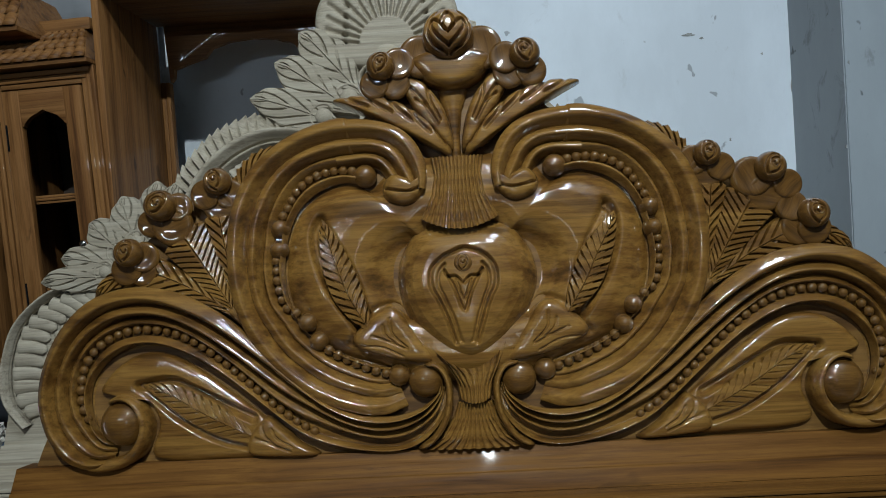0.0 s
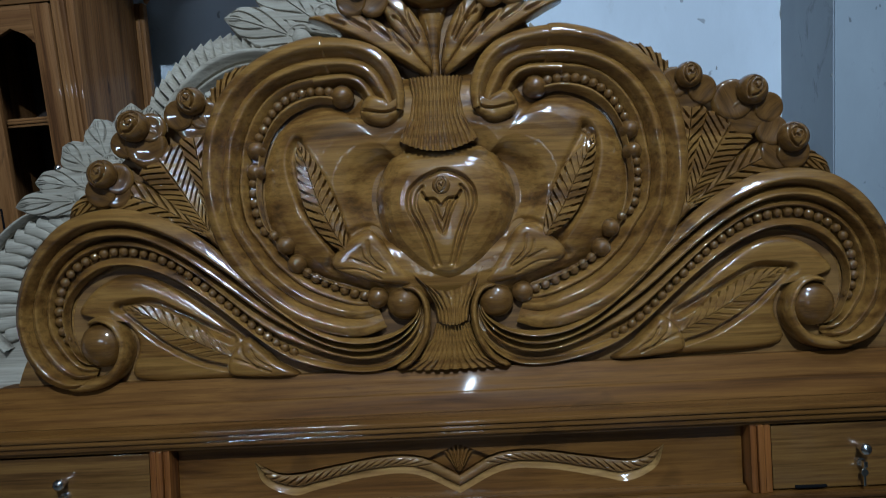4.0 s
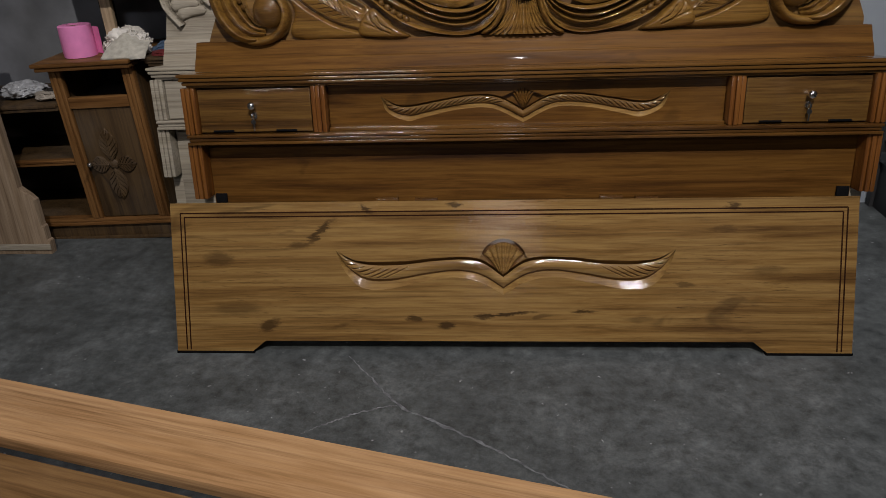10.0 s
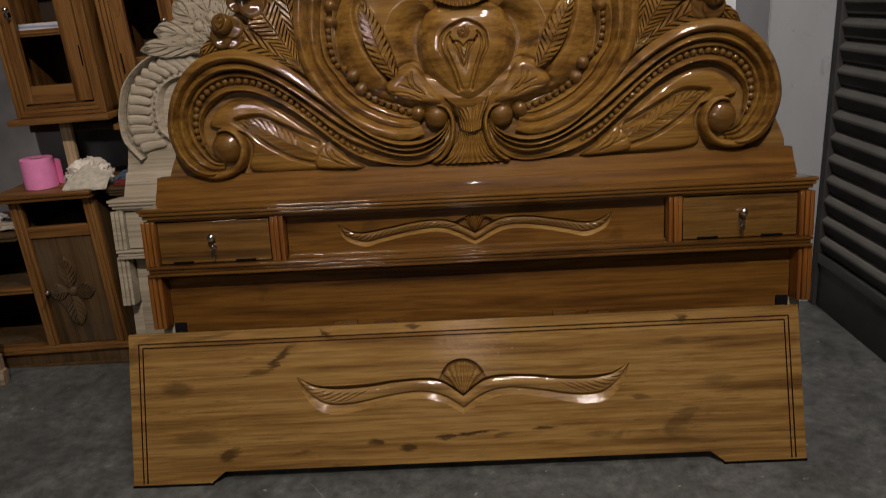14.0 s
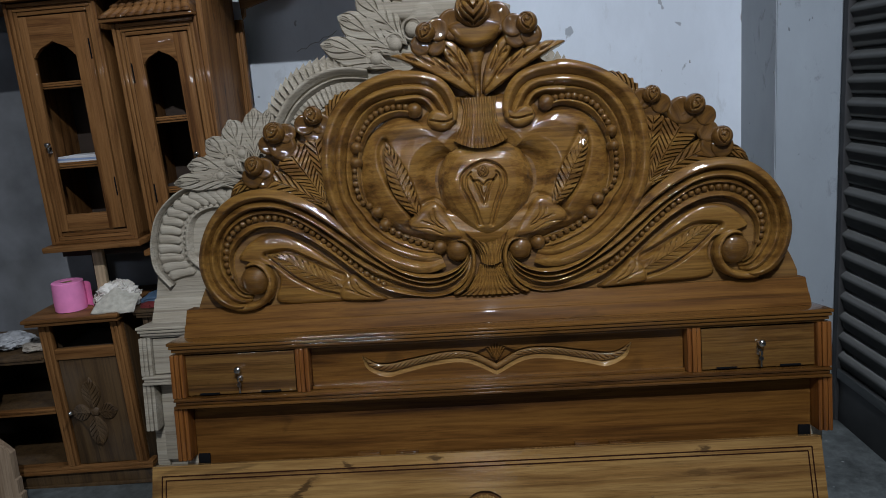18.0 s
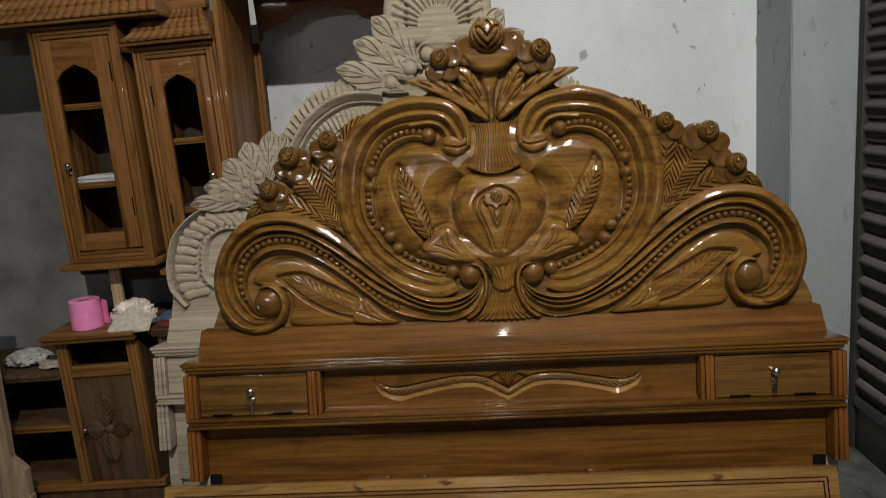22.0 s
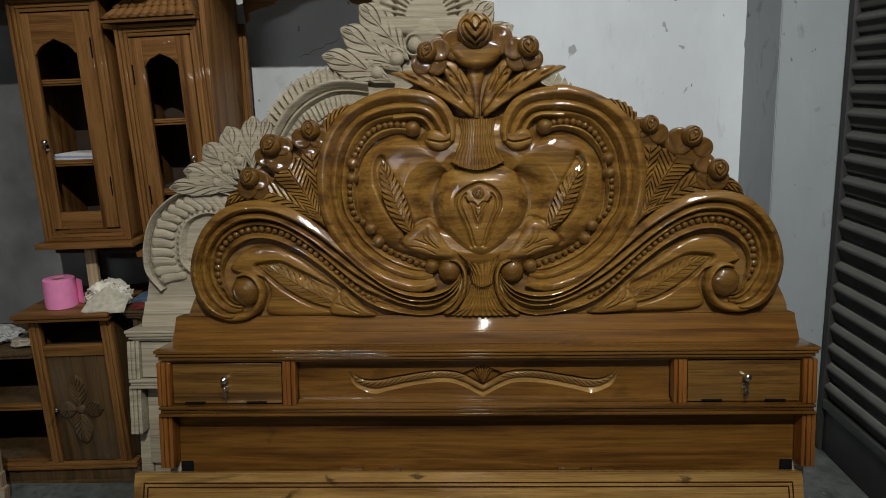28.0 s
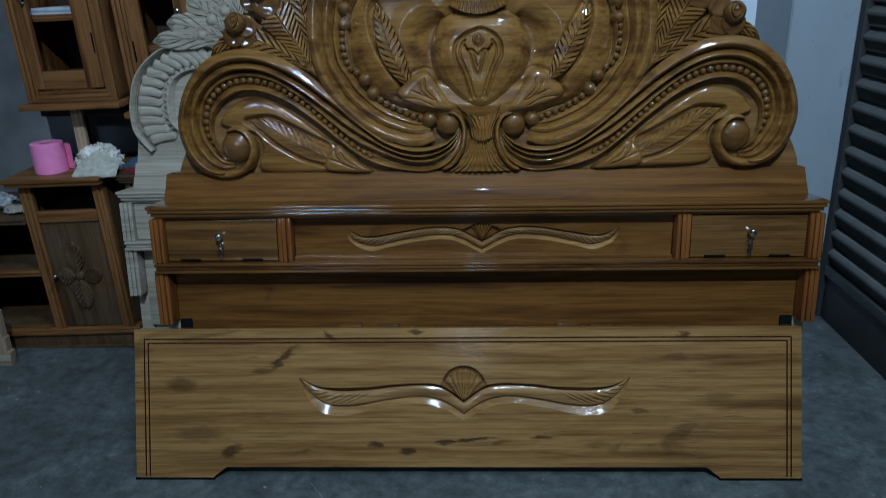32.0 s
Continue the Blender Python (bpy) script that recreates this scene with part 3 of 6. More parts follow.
def plaster(name, tint, stain):
    m, nt, b = material(name)
    big = node(nt, "ShaderNodeTexNoise", Scale=1.6, Detail=8.0, Roughness=0.62)
    nt.links.new(mapped(nt, (1, 1, 0.55)).outputs[0], big.inputs["Vector"])
    small = node(nt, "ShaderNodeTexNoise", Scale=9.0, Detail=8.0, Roughness=0.7, Distortion=0.8)
    nt.links.new(mapped(nt, (1, 1, 0.5), (2, 4, 1)).outputs[0], small.inputs["Vector"])
    a = ramp(nt, [(0.35, tuple(c * 0.82 for c in tint)), (0.6, tint)])
    nt.links.new(big.outputs["Fac"], a.inputs[0])
    s = ramp(nt, [(0.60, (0, 0, 0)), (0.68, (0.55, 0.55, 0.55))])
    nt.links.new(small.outputs["Fac"], s.inputs[0])
    out = mixed(nt, a.outputs[0], stain, s.outputs[0])
    fl = node(nt, "ShaderNodeTexNoise", Scale=14.0, Detail=3.0, Distortion=0.5)
    nt.links.new(mapped(nt, (1, 1, 0.7), (7, 1, 3)).outputs[0], fl.inputs["Vector"])
    fr = ramp(nt, [(0.70, (0, 0, 0)), (0.72, (0.7, 0.7, 0.7))])
    nt.links.new(fl.outputs["Fac"], fr.inputs[0])
    out = mixed(nt, out, tuple(c * 0.45 for c in stain), fr.outputs[0])
    nt.links.new(out, b.inputs["Base Color"])
    b.inputs["Roughness"].default_value = 0.85
    bp = node(nt, "ShaderNodeBump", Strength=0.25, Distance=0.004)
    nt.links.new(small.outputs["Fac"], bp.inputs["Height"])
    nt.links.new(bp.outputs[0], b.inputs["Normal"])
    return m


WALL = plaster("whitewash", (0.68, 0.74, 0.80), (0.44, 0.47, 0.49))
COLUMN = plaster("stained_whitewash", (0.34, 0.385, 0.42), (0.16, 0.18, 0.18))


def concrete():
    m, nt, b = material("concrete_floor")
    big = node(nt, "ShaderNodeTexNoise", Scale=3.6, Detail=12.0, Roughness=0.76, Distortion=0.25)
    nt.links.new(mapped(nt, (1, 1, 1)).outputs[0], big.inputs["Vector"])
    fine = node(nt, "ShaderNodeTexNoise", Scale=22.0, Detail=9.0, Roughness=0.78)
    nt.links.new(mapped(nt, (1, 1, 1), (3, 1, 0)).outputs[0], fine.inputs["Vector"])
    a = ramp(nt, [(0.32, (0.046, 0.052, 0.050)), (0.52, (0.082, 0.092, 0.089)), (0.70, (0.135, 0.148, 0.144))])
    nt.links.new(big.outputs["Fac"], a.inputs[0])
    f = ramp(nt, [(0.36, (0.45, 0.45, 0.45)), (0.64, (1.45, 1.45, 1.45))])
    nt.links.new(fine.outputs["Fac"], f.inputs[0])
    out = mixed(nt, a.outputs[0], f.outputs[0], 0.8, "MULTIPLY")
    sp = node(nt, "ShaderNodeTexNoise", Scale=42.0, Detail=2.0)
    nt.links.new(mapped(nt, (1, 1, 1), (1, 9, 0)).outputs[0], sp.inputs["Vector"])
    sr = ramp(nt, [(0.71, (0, 0, 0)), (0.76, (0.6, 0.6, 0.6))])
    nt.links.new(sp.outputs["Fac"], sr.inputs[0])
    out = mixed(nt, out, (0.32, 0.33, 0.33), sr.outputs[0])
    nt.links.new(out, b.inputs["Base Color"])
    rr = ramp(nt, [(0.3, (0.42,) * 3), (0.7, (0.72,) * 3)])
    nt.links.new(fine.outputs["Fac"], rr.inputs[0])
    nt.links.new(rr.outputs[0], b.inputs["Roughness"])
    bp = node(nt, "ShaderNodeBump", Strength=0.4, Distance=0.004)
    nt.links.new(fine.outputs["Fac"], bp.inputs["Height"])
    nt.links.new(bp.outputs[0], b.inputs["Normal"])
    return m


FLOOR = concrete()
# plaster of the unseen walls, coloured dark to hold down bounced light
DIM = plaster("dark_brown_plaster", (0.10, 0.09, 0.08), (0.05, 0.045, 0.04))
X0, Y0, TOP = -3.1, -5.2, 4.7
tagged(box("floor", X0 - 0.2, SHUT_X + 0.3, Y0 - 0.2, WALL_Y + 0.2, -0.15, 0, FLOOR, bevel=0), "dark grey stained concrete floor with cracks", "floor", kind="structure")
tagged(box("wall_north", X0 - 0.2, SHUT_X + 0.3, WALL_Y, WALL_Y + 0.2, 0, TOP, WALL, bevel=0), "bluish whitewashed plaster wall with peeling paint", "wall", kind="structure")
# sheet added before the wall; the shade behind the cabinets is its colour
tagged(box("partition", X0, -0.969, 0.965, 0.99, 0, TOP, plain("shaded_wall_grey", (0.18, 0.19, 0.20), 0.85, 0, 0.4, 4.0, 0.2), bevel=0), "grey sheet added behind the cabinets, the wall's shade in its colour", "partition", kind="structure")
tagged(box("wall_west", X0 - 0.2, X0, Y0, WALL_Y, 0, TOP, DIM, bevel=0), "unseen side wall, dark brown to cut bounced light", "wall", kind="structure")
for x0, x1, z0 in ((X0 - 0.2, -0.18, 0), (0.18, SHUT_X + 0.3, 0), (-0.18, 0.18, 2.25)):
    tagged(box("wall_south", x0, x1, Y0 - 0.2, Y0, z0, TOP, DIM, bevel=0), "unseen rear wall, dark brown to cut bounced light, with an added doorway", "wall", kind="structure")
tagged(box("wall_east", SHUT_X + 0.1, SHUT_X + 0.3, Y0, WALL_Y, 0, TOP, COLUMN, bevel=0), "stained plaster wall behind the shutter", "wall", kind="structure")
# unseen ceiling: dark so that it returns little light, opened for the lamp
DARK_CEIL = plain("dark_ceiling", (0.08, 0.075, 0.07), 0.9)
for x0, x1, y0, y1 in ((X0 - 0.2, 0.40, Y0 - 0.2, WALL_Y + 0.2), (1.50, SHUT_X + 0.3, Y0 - 0.2, WALL_Y + 0.2), (0.40, 1.50, Y0 - 0.2, -2.33), (0.40, 1.50, -1.23, WALL_Y + 0.2)):
    tagged(box("ceiling", x0, x1, y0, y1, TOP, TOP + 0.15, DARK_CEIL, bevel=0), "unseen high ceiling slab, dark to cut bounced light, round an added skylight", "ceiling", kind="structure")
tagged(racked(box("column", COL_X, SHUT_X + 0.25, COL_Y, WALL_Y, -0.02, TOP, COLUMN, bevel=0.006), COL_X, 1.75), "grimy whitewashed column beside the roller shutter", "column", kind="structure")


def chip(x, z, w, h, y):
    """A shallow patch where the paint has flaked off."""
    rnd = random.Random(round(x * 977))
    w, h = w * 0.6, h * 0.7
    rim = [(x + w * (0.2 + 0.7 * rnd.random()) * math.cos(k * math.pi / 7), z + h * (0.2 + 0.7 * rnd.random()) * math.sin(k * math.pi / 7)) for k in range(14)]
    return prism("paint_chip", rim, y - 0.0012, y + 0.004, BARE, None, "", 0)


BARE = plain("bare_plaster", (0.24, 0.25, 0.24), 0.9, 0.0, 0.4, 60.0, 0.3)
for q in ((0.807, 1.892, 0.05, 0.012, 1.13), (0.850, 1.878, 0.02, 0.008, 1.13), (0.936, 1.527, 0.01, 0.018, 1.13), (1.177, 1.716, 0.01, 0.022, 0.82), (1.398, 1.745, 0.013, 0.008, 0.82), (1.419, 1.702, 0.016, 0.007, 0.82), (1.440, 1.450, 0.008, 0.008, 0.82), (1.164, 1.465, 0.007, 0.01, 0.82), (1.150, 1.703, 0.012, 0.05, 1.13), (1.052, 1.813, 0.008, 0.012, 1.13)):
    tagged(chip(*q), "patch of flaked paint on the plaster", "paint flake", kind="structure")
for x0, z0, x1, z1 in ((-0.750, 1.672, -0.571, 1.745),):
    p = [(x0 + (x1 - x0) * k / 9, z0 + (z1 - z0) * k / 9 + 0.006 * math.sin(k * 2.3)) for k in range(10)]
    tagged(prism("wall_crack", [(x, z + 0.0012) for x, z in p] + [(x, z - 0.0016) for x, z in p[::-1]], WALL_Y - 0.001, WALL_Y + 0.003, BARE, None, "", 0), "thin crack in the wall plaster", "crack", kind="structure")
# sheet over the left face: its shade is put into the colour, with grime
tagged(racked(prism("column_side", [(COL_X, COL_Y + 0.004), (COL_X - 0.003, COL_Y + 0.004), (COL_X - 0.016, WALL_Y), (COL_X, WALL_Y)], -0.02, TOP, plaster("grimy_shaded_whitewash", (0.34, 0.37, 0.39), (0.13, 0.14, 0.13)), None, "", 0, "z"), COL_X, 1.75), "grimy side of the column, shade put into its colour", "column", kind="structure")


def shutter():
    e = empty("roller_shutter", Matrix.Translation((SHUT_X, COL_Y - 0.03, 0)), "closed grey steel roller shutter with corrugated slats", "shutter")
    steel = plain("shutter_steel", (0.066, 0.070, 0.068), 0.5, 0.3, 0.25, 5.0)
    dark = plain("shutter_plate", (0.05, 0.05, 0.05), 0.6, 0.3, 0.3, 6.0)
    length, z, pitch = 3.2, 0.24, 0.0865
    prof = [(0.010, 0.0), (-0.004, 0.0015), (-0.008, 0.005), (-0.010, 0.016), (-0.014, 0.030), (-0.022, 0.044), (-0.025, 0.052), (-0.022, 0.059), (-0.008, 0.070), (0.004, 0.079), (0.009, 0.0845), (0.010, 0.0865)]
    verts = [(x, y, q) for y in (0, -length) for x, q in prof] + [(0.012, y, q) for y in (0, -length) for x, q in prof]
    k = len(prof)
    faces = [(i, i + 1, k + i + 1, k + i) for i in range(k - 1)] + [(2 * k + i, 2 * k + i + 1, 3 * k + i + 1, 3 * k + i) for i in range(k - 1)]
    faces += [(i, i + 1, 2 * k + i + 1, 2 * k + i) for i in range(k - 1)]
    me = mesh_of("slat", verts, faces, steel)
    while z < 2.9:
        put("slat", me, e, m=Matrix.Translation((0, 0, z)))
        z += pitch
    box("bottom_plate", -0.015, 0.015, -length, 0, 0.0, 0.235, dark, e, "black painted bottom plate")
    box("guide_rail", -0.03, 0.05, -0.015, 0.018, 0, 3.0, dark, e, "steel guide rail")
    box("bottom_bar", -0.03, -0.015, -length, -0.02, 0.20, 0.24, steel, e)
    return e


racked(shutter(), SHUT_X, 0.0)


def crack(name, text, width):
    p = spline(text, 60)
    rnd = random.Random(5)
    d = np.gradient(p, axis=0)
    d /= np.linalg.norm(d, axis=1)[:, None]
    verts = []
    for i in range(60):
        w = width * (0.4 + rnd.random()) * (0.3 + math.sin(math.pi * i / 59))
        off = (rnd.random() - 0.5) * 0.006
        for s in (-1, 1):
            verts.append((p[i][0] - d[i][1] * (w * s + off), p[i][1] + d[i][0] * (w * s + off), 0.0015))
    return put(name, mesh_of(name, verts, grid_faces(60, 2), plain("crack_filler", (0.15, 0.157, 0.16), 0.85, 0, 0.4, 40)))


tagged(crack("floor_crack", "-0.52,-0.30 -0.43,-0.41 -0.345,-0.522 -0.235,-0.591 -0.10,-0.68 -0.02,-0.737 0.16,-0.87", 0.0035), "pale filled crack in the concrete floor", "crack", kind="structure")
tagged(crack("floor_crack", "-0.345,-0.522 -0.42,-0.545 -0.50,-0.585 -0.583,-0.64", 0.0025), "thin branching crack in the concrete floor", "crack", kind="structure")

# ---- carved headboard ----
LEAN = 8.06


def right(u, v):
    return 1.021 * -u - 0.023 * v + 0.017, 0.031 * -u + 1.001 * v - 0.007


WING_U = "-0.405,0.724 -0.345,0.699 -0.247,0.712 -0.151,0.726 -0.072,0.721 0.0,0.684"
WING_L = "-0.405,0.724 -0.387,0.680 -0.332,0.655 -0.283,0.664 -0.185,0.684 -0.089,0.686 0.0,0.645"


def case(e, mat, mat_up, panel_mat, raw=False, W=0.975):
    """The drawer case and lower frame on which a crest stands."""
    g = W - 0.975
    # cornice: three rounded nosings
    for z, out in ((0.798, 0.0), (0.787, -0.004), (0.776, -0.010)):
        box("cornice_moulding", -W - out, W + out, -0.113 - out, 0.06, z - 0.0055, z + 0.005, mat, e, bevel=0.0045)
    # sloping rail between cornice and crest
    prism("sloping_rail", [(-0.042, 0.8035), (-0.040, 0.812), (-0.028, 0.838), (-0.024, 0.840), (-0.004, 0.884), (0.05, 0.884), (0.05, 0.8035)], -0.945 - g, 0.945 + g, mat if raw else SATIN, e, axis="x")
    box("drawer_rail", -0.955 - g, 0.955 + g, -0.094, 0.05, 0.764, 0.7705, mat, e, bevel=0.001)
    # lower moulding of the case
    for z, out in ((0.627, 0.004), (0.617, 0.0), (0.607, 0.004)):
        box("case_moulding", -W + 0.012 - out, W - 0.012 + out, -0.108 - out, -0.02, z - 0.0045, z + 0.0048, mat, e, bevel=0.004)
    # corner posts with reeded fronts
    for sx in (-1, 1):
        for k, (a, b) in enumerate(((0.945, 0.972), (0.932, 0.945))):
            for q in range(2 if k == 0 else 1):
                x0 = a + g + q * 0.0135
                x1 = x0 + (0.013 if k == 0 else 0.012)
                xa, xb = sorted((sx * x0, sx * x1))
                box("post_reed", xa, xb, -0.103 + 0.004 * k, 0.03, 0.44, 0.6025, mat_up, e, bevel=0.004)
                box("post_reed", xa, xb, -0.103 + 0.004 * k, 0.03, 0.632, 0.764, mat_up, e, bevel=0.004)
        # back leg, unvarnished foot
        xa, xb = sorted((sx * (0.925 + g), sx * (0.968 + g)))
        box("leg", xa, xb, -0.045, 0.0, 0.062 if raw else 0.30, 0.44, RAW, e, "bare unvarnished leg")
        if not raw:
            box("leg_foot", xa, xb, -0.047, 0.0, 0.022, 0.2985, VARNISH_UP, e, "brown varnished lower leg")
        xa, xb = sorted((sx * (0.890 + g), sx * (0.925 + g)))
        if not raw:
            box("hook_plate", xa, xb, -0.062, -0.054, 0.412, 0.447, BLACK, e, "black iron bed hook plate")
        # drawer with reeded divider
        for q in range(3):
            x0 = 0.558 + q * 0.0135
            xa, xb = sorted((sx * x0, sx * (x0 + 0.013)))
            box("divider_reed", xa, xb, -0.099 + 0.004 * abs(q - 1), 0.03, 0.632, 0.764, mat_up, e, bevel=0.004)
        xa, xb = sorted((sx * 0.602, sx * (0.929 + g)))
        d = box("drawer_front", xa, xb, -0.086, -0.07, 0.636, 0.758, panel_mat if raw else DRAWER, e, bevel=0.002)
        cx = sx * 0.768
        if not raw:
            knob(d, cx, -0.086, 0.712)
            for hx in (cx - 0.095, cx + 0.09):
                box("hinge", hx - 0.03, hx + 0.03, -0.0905, -0.0845, 0.637, 0.642, BLACK, d, "black strip hinge", 0.001)
    box("centre_backing", -0.556, 0.556, -0.040, -0.031, 0.632, 0.764, panel_mat, e, bevel=0)
    holed_board("centre_panel", -0.556, 0.556, 0.632, 0.764, wing_hole(WING_U, WING_L, [(0.03, 0.730), (0.0, 0.742), (-0.03, 0.730)]), -0.056, -0.040, panel_mat, e)
    sunk_wing(e, WING_U, WING_L, ((-0.006, 0.006, 0.688, 0.0), (-0.030, 0.030, 0.722, -0.010), (-0.040, 0.040, 0.722, -0.020)), 0.056, panel_mat, (20, 0.06, 0.86, 0.045, 0.0095, 0.006), leaf=DRAWER_WING if not raw else RAW)
    for z0, z1 in ((0.632, 0.642), (0.757, 0.764)):
        box("panel_bead", -0.556, 0.556, -0.075, -0.05, z0, z1, mat, e, bevel=0.003)
    box("case_back", -0.95 - g, 0.95 + g, -0.03, 0.04, 0.60, 0.80, mat, e, bevel=0.001)
    box("lower_panel", -0.93 - g, 0.93 + g, -0.052, -0.02, 0.32, 0.603, mat if raw else SATIN, e, "wide plain lower panel", bevel=0.001)
    box("lower_board", -0.93 - g, 0.93 + g, -0.030, -0.005, 0.06, 0.318, mat, e, bevel=0.002)


def knob(parent, x, y, z):
    """A round chrome pull with a hanging key."""
    bm = bmesh.new()
    bmesh.ops.create_uvsphere(bm, u_segments=16, v_segments=10, radius=0.0115, matrix=Matrix.Translation((x, y - 0.024, z)) @ Matrix.Diagonal((1, 0.75, 1, 1)))
    bmesh.ops.create_cone(bm, segments=14, radius1=0.006, radius2=0.009, depth=0.02, cap_ends=True, matrix=Matrix.Translation((x, y - 0.01, z)) @ Matrix.Rotation(radians(90), 4, "X"))
    k = part("knob", bm, BRASS, parent, "round chrome knob", True)
    bm = bmesh.new()
    bmesh.ops.create_cone(bm, segments=16, radius1=0.011, radius2=0.009, depth=0.006, cap_ends=True, matrix=Matrix.Translation((x, y - 0.003, z - 0.030)) @ Matrix.Rotation(radians(90), 4, "X"))
    part("lock", bm, BRASS, parent, "small round lock", True)
    bm = bmesh.new()
    box_bm(x - 0.0035, x + 0.0035, y - 0.022, y - 0.005, z - 0.036, z - 0.024, 0.001, bm)
    box_bm(x - 0.002, x + 0.003, y - 0.016, y - 0.0135, z - 0.072, z - 0.036, 0.0008, bm)
    bmesh.ops.create_cone(bm, segments=12, radius1=0.007, radius2=0.007, depth=0.0025, cap_ends=True, matrix=Matrix.Translation((x, y - 0.016, z - 0.046)) @ Matrix.Rotation(radians(90), 4, "X"))
    part("key", bm, BRASS, parent, "small steel key hanging in the lock", True)




def flower(e, x, z, r, petals, meshes, base=0.02, turn=0.0):
    """A rose in relief: a folded bud over round petals, each (x, z, radius), the lowest last."""
    rose, petal, _ = meshes
    n = len(petals)
    for k, (px, pz, pr) in enumerate(petals):
        ang = math.degrees(math.atan2(pz - z, px - x))
        put("petal", petal, e, "", at_size(px, pz, 0.006 - base + 0.003 * k, pr, 0.66, 90 - ang))
    put("rose", rose, e, "carved rose", at_size(x, z, -base - 0.004, r, 0.95, turn))


def beads(e, text, count, r, mesh, side, height):
    p = spline(text, count, side)
    for i, (x, z) in enumerate(p):
        k = r * random.uniform(0.9, 1.08)
        put("bead", mesh, e, "", at_size(x, z, -height, k, 1.0))


C_OUT = "-0.222,1.563 -0.267,1.562 -0.337,1.540 -0.395,1.506 -0.443,1.457 -0.474,1.390 -0.485,1.322 -0.483,1.243 -0.464,1.165 -0.427,1.096 -0.376,1.041 -0.310,0.996 -0.239,0.970 -0.180,0.962 -0.135,0.975"
FIELD_RIM = "-0.150,1.428 -0.189,1.423 -0.251,1.433 -0.303,1.415 -0.342,1.381 -0.364,1.336 -0.374,1.288 -0.375,1.237 -0.364,1.186 -0.338,1.136 -0.298,1.102 -0.250,1.077 -0.205,1.062 -0.165,1.050"
C_IN = "-0.212,1.428 -0.251,1.433 -0.303,1.415 -0.342,1.381 -0.364,1.336 -0.374,1.288 -0.375,1.237 -0.364,1.186 -0.338,1.136 -0.298,1.102 -0.250,1.077 -0.205,1.062 -0.165,1.050"
S_OUT = "-0.745,0.882 -0.790,0.882 -0.832,0.903 -0.865,0.948 -0.882,1.010 -0.876,1.071 -0.853,1.132 -0.818,1.181 -0.771,1.218 -0.713,1.236 -0.657,1.237 -0.600,1.224 -0.545,1.199 -0.489,1.162 -0.435,1.116 -0.381,1.063 -0.316,1.004 -0.250,0.968 -0.180,0.955 -0.120,0.965 -0.078,0.990 -0.066,1.018"
S_IN = "-0.735,0.922 -0.765,0.938 -0.783,0.970 -0.789,1.017 -0.776,1.061 -0.741,1.096 -0.695,1.116 -0.655,1.119 -0.605,1.105 -0.550,1.072 -0.495,1.030 -0.440,0.988 -0.386,0.946 -0.342,0.916 -0.276,0.887 -0.187,0.876 -0.125,0.884 -0.083,0.912 -0.056,0.958 -0.054,1.018"
OUTLINE = "-0.912,0.883 -0.900,0.916 -0.882,0.960 -0.878,1.010 -0.872,1.071 -0.849,1.130 -0.815,1.180 -0.775,1.225 -0.735,1.262 -0.715,1.310 -0.665,1.345 -0.640,1.395 -0.590,1.410 -0.545,1.420 -0.515,1.440 -0.470,1.435 -0.452,1.470 -0.395,1.512 -0.337,1.541 -0.267,1.562 -0.205,1.575 -0.180,1.620 -0.150,1.670 -0.090,1.675 -0.060,1.720"


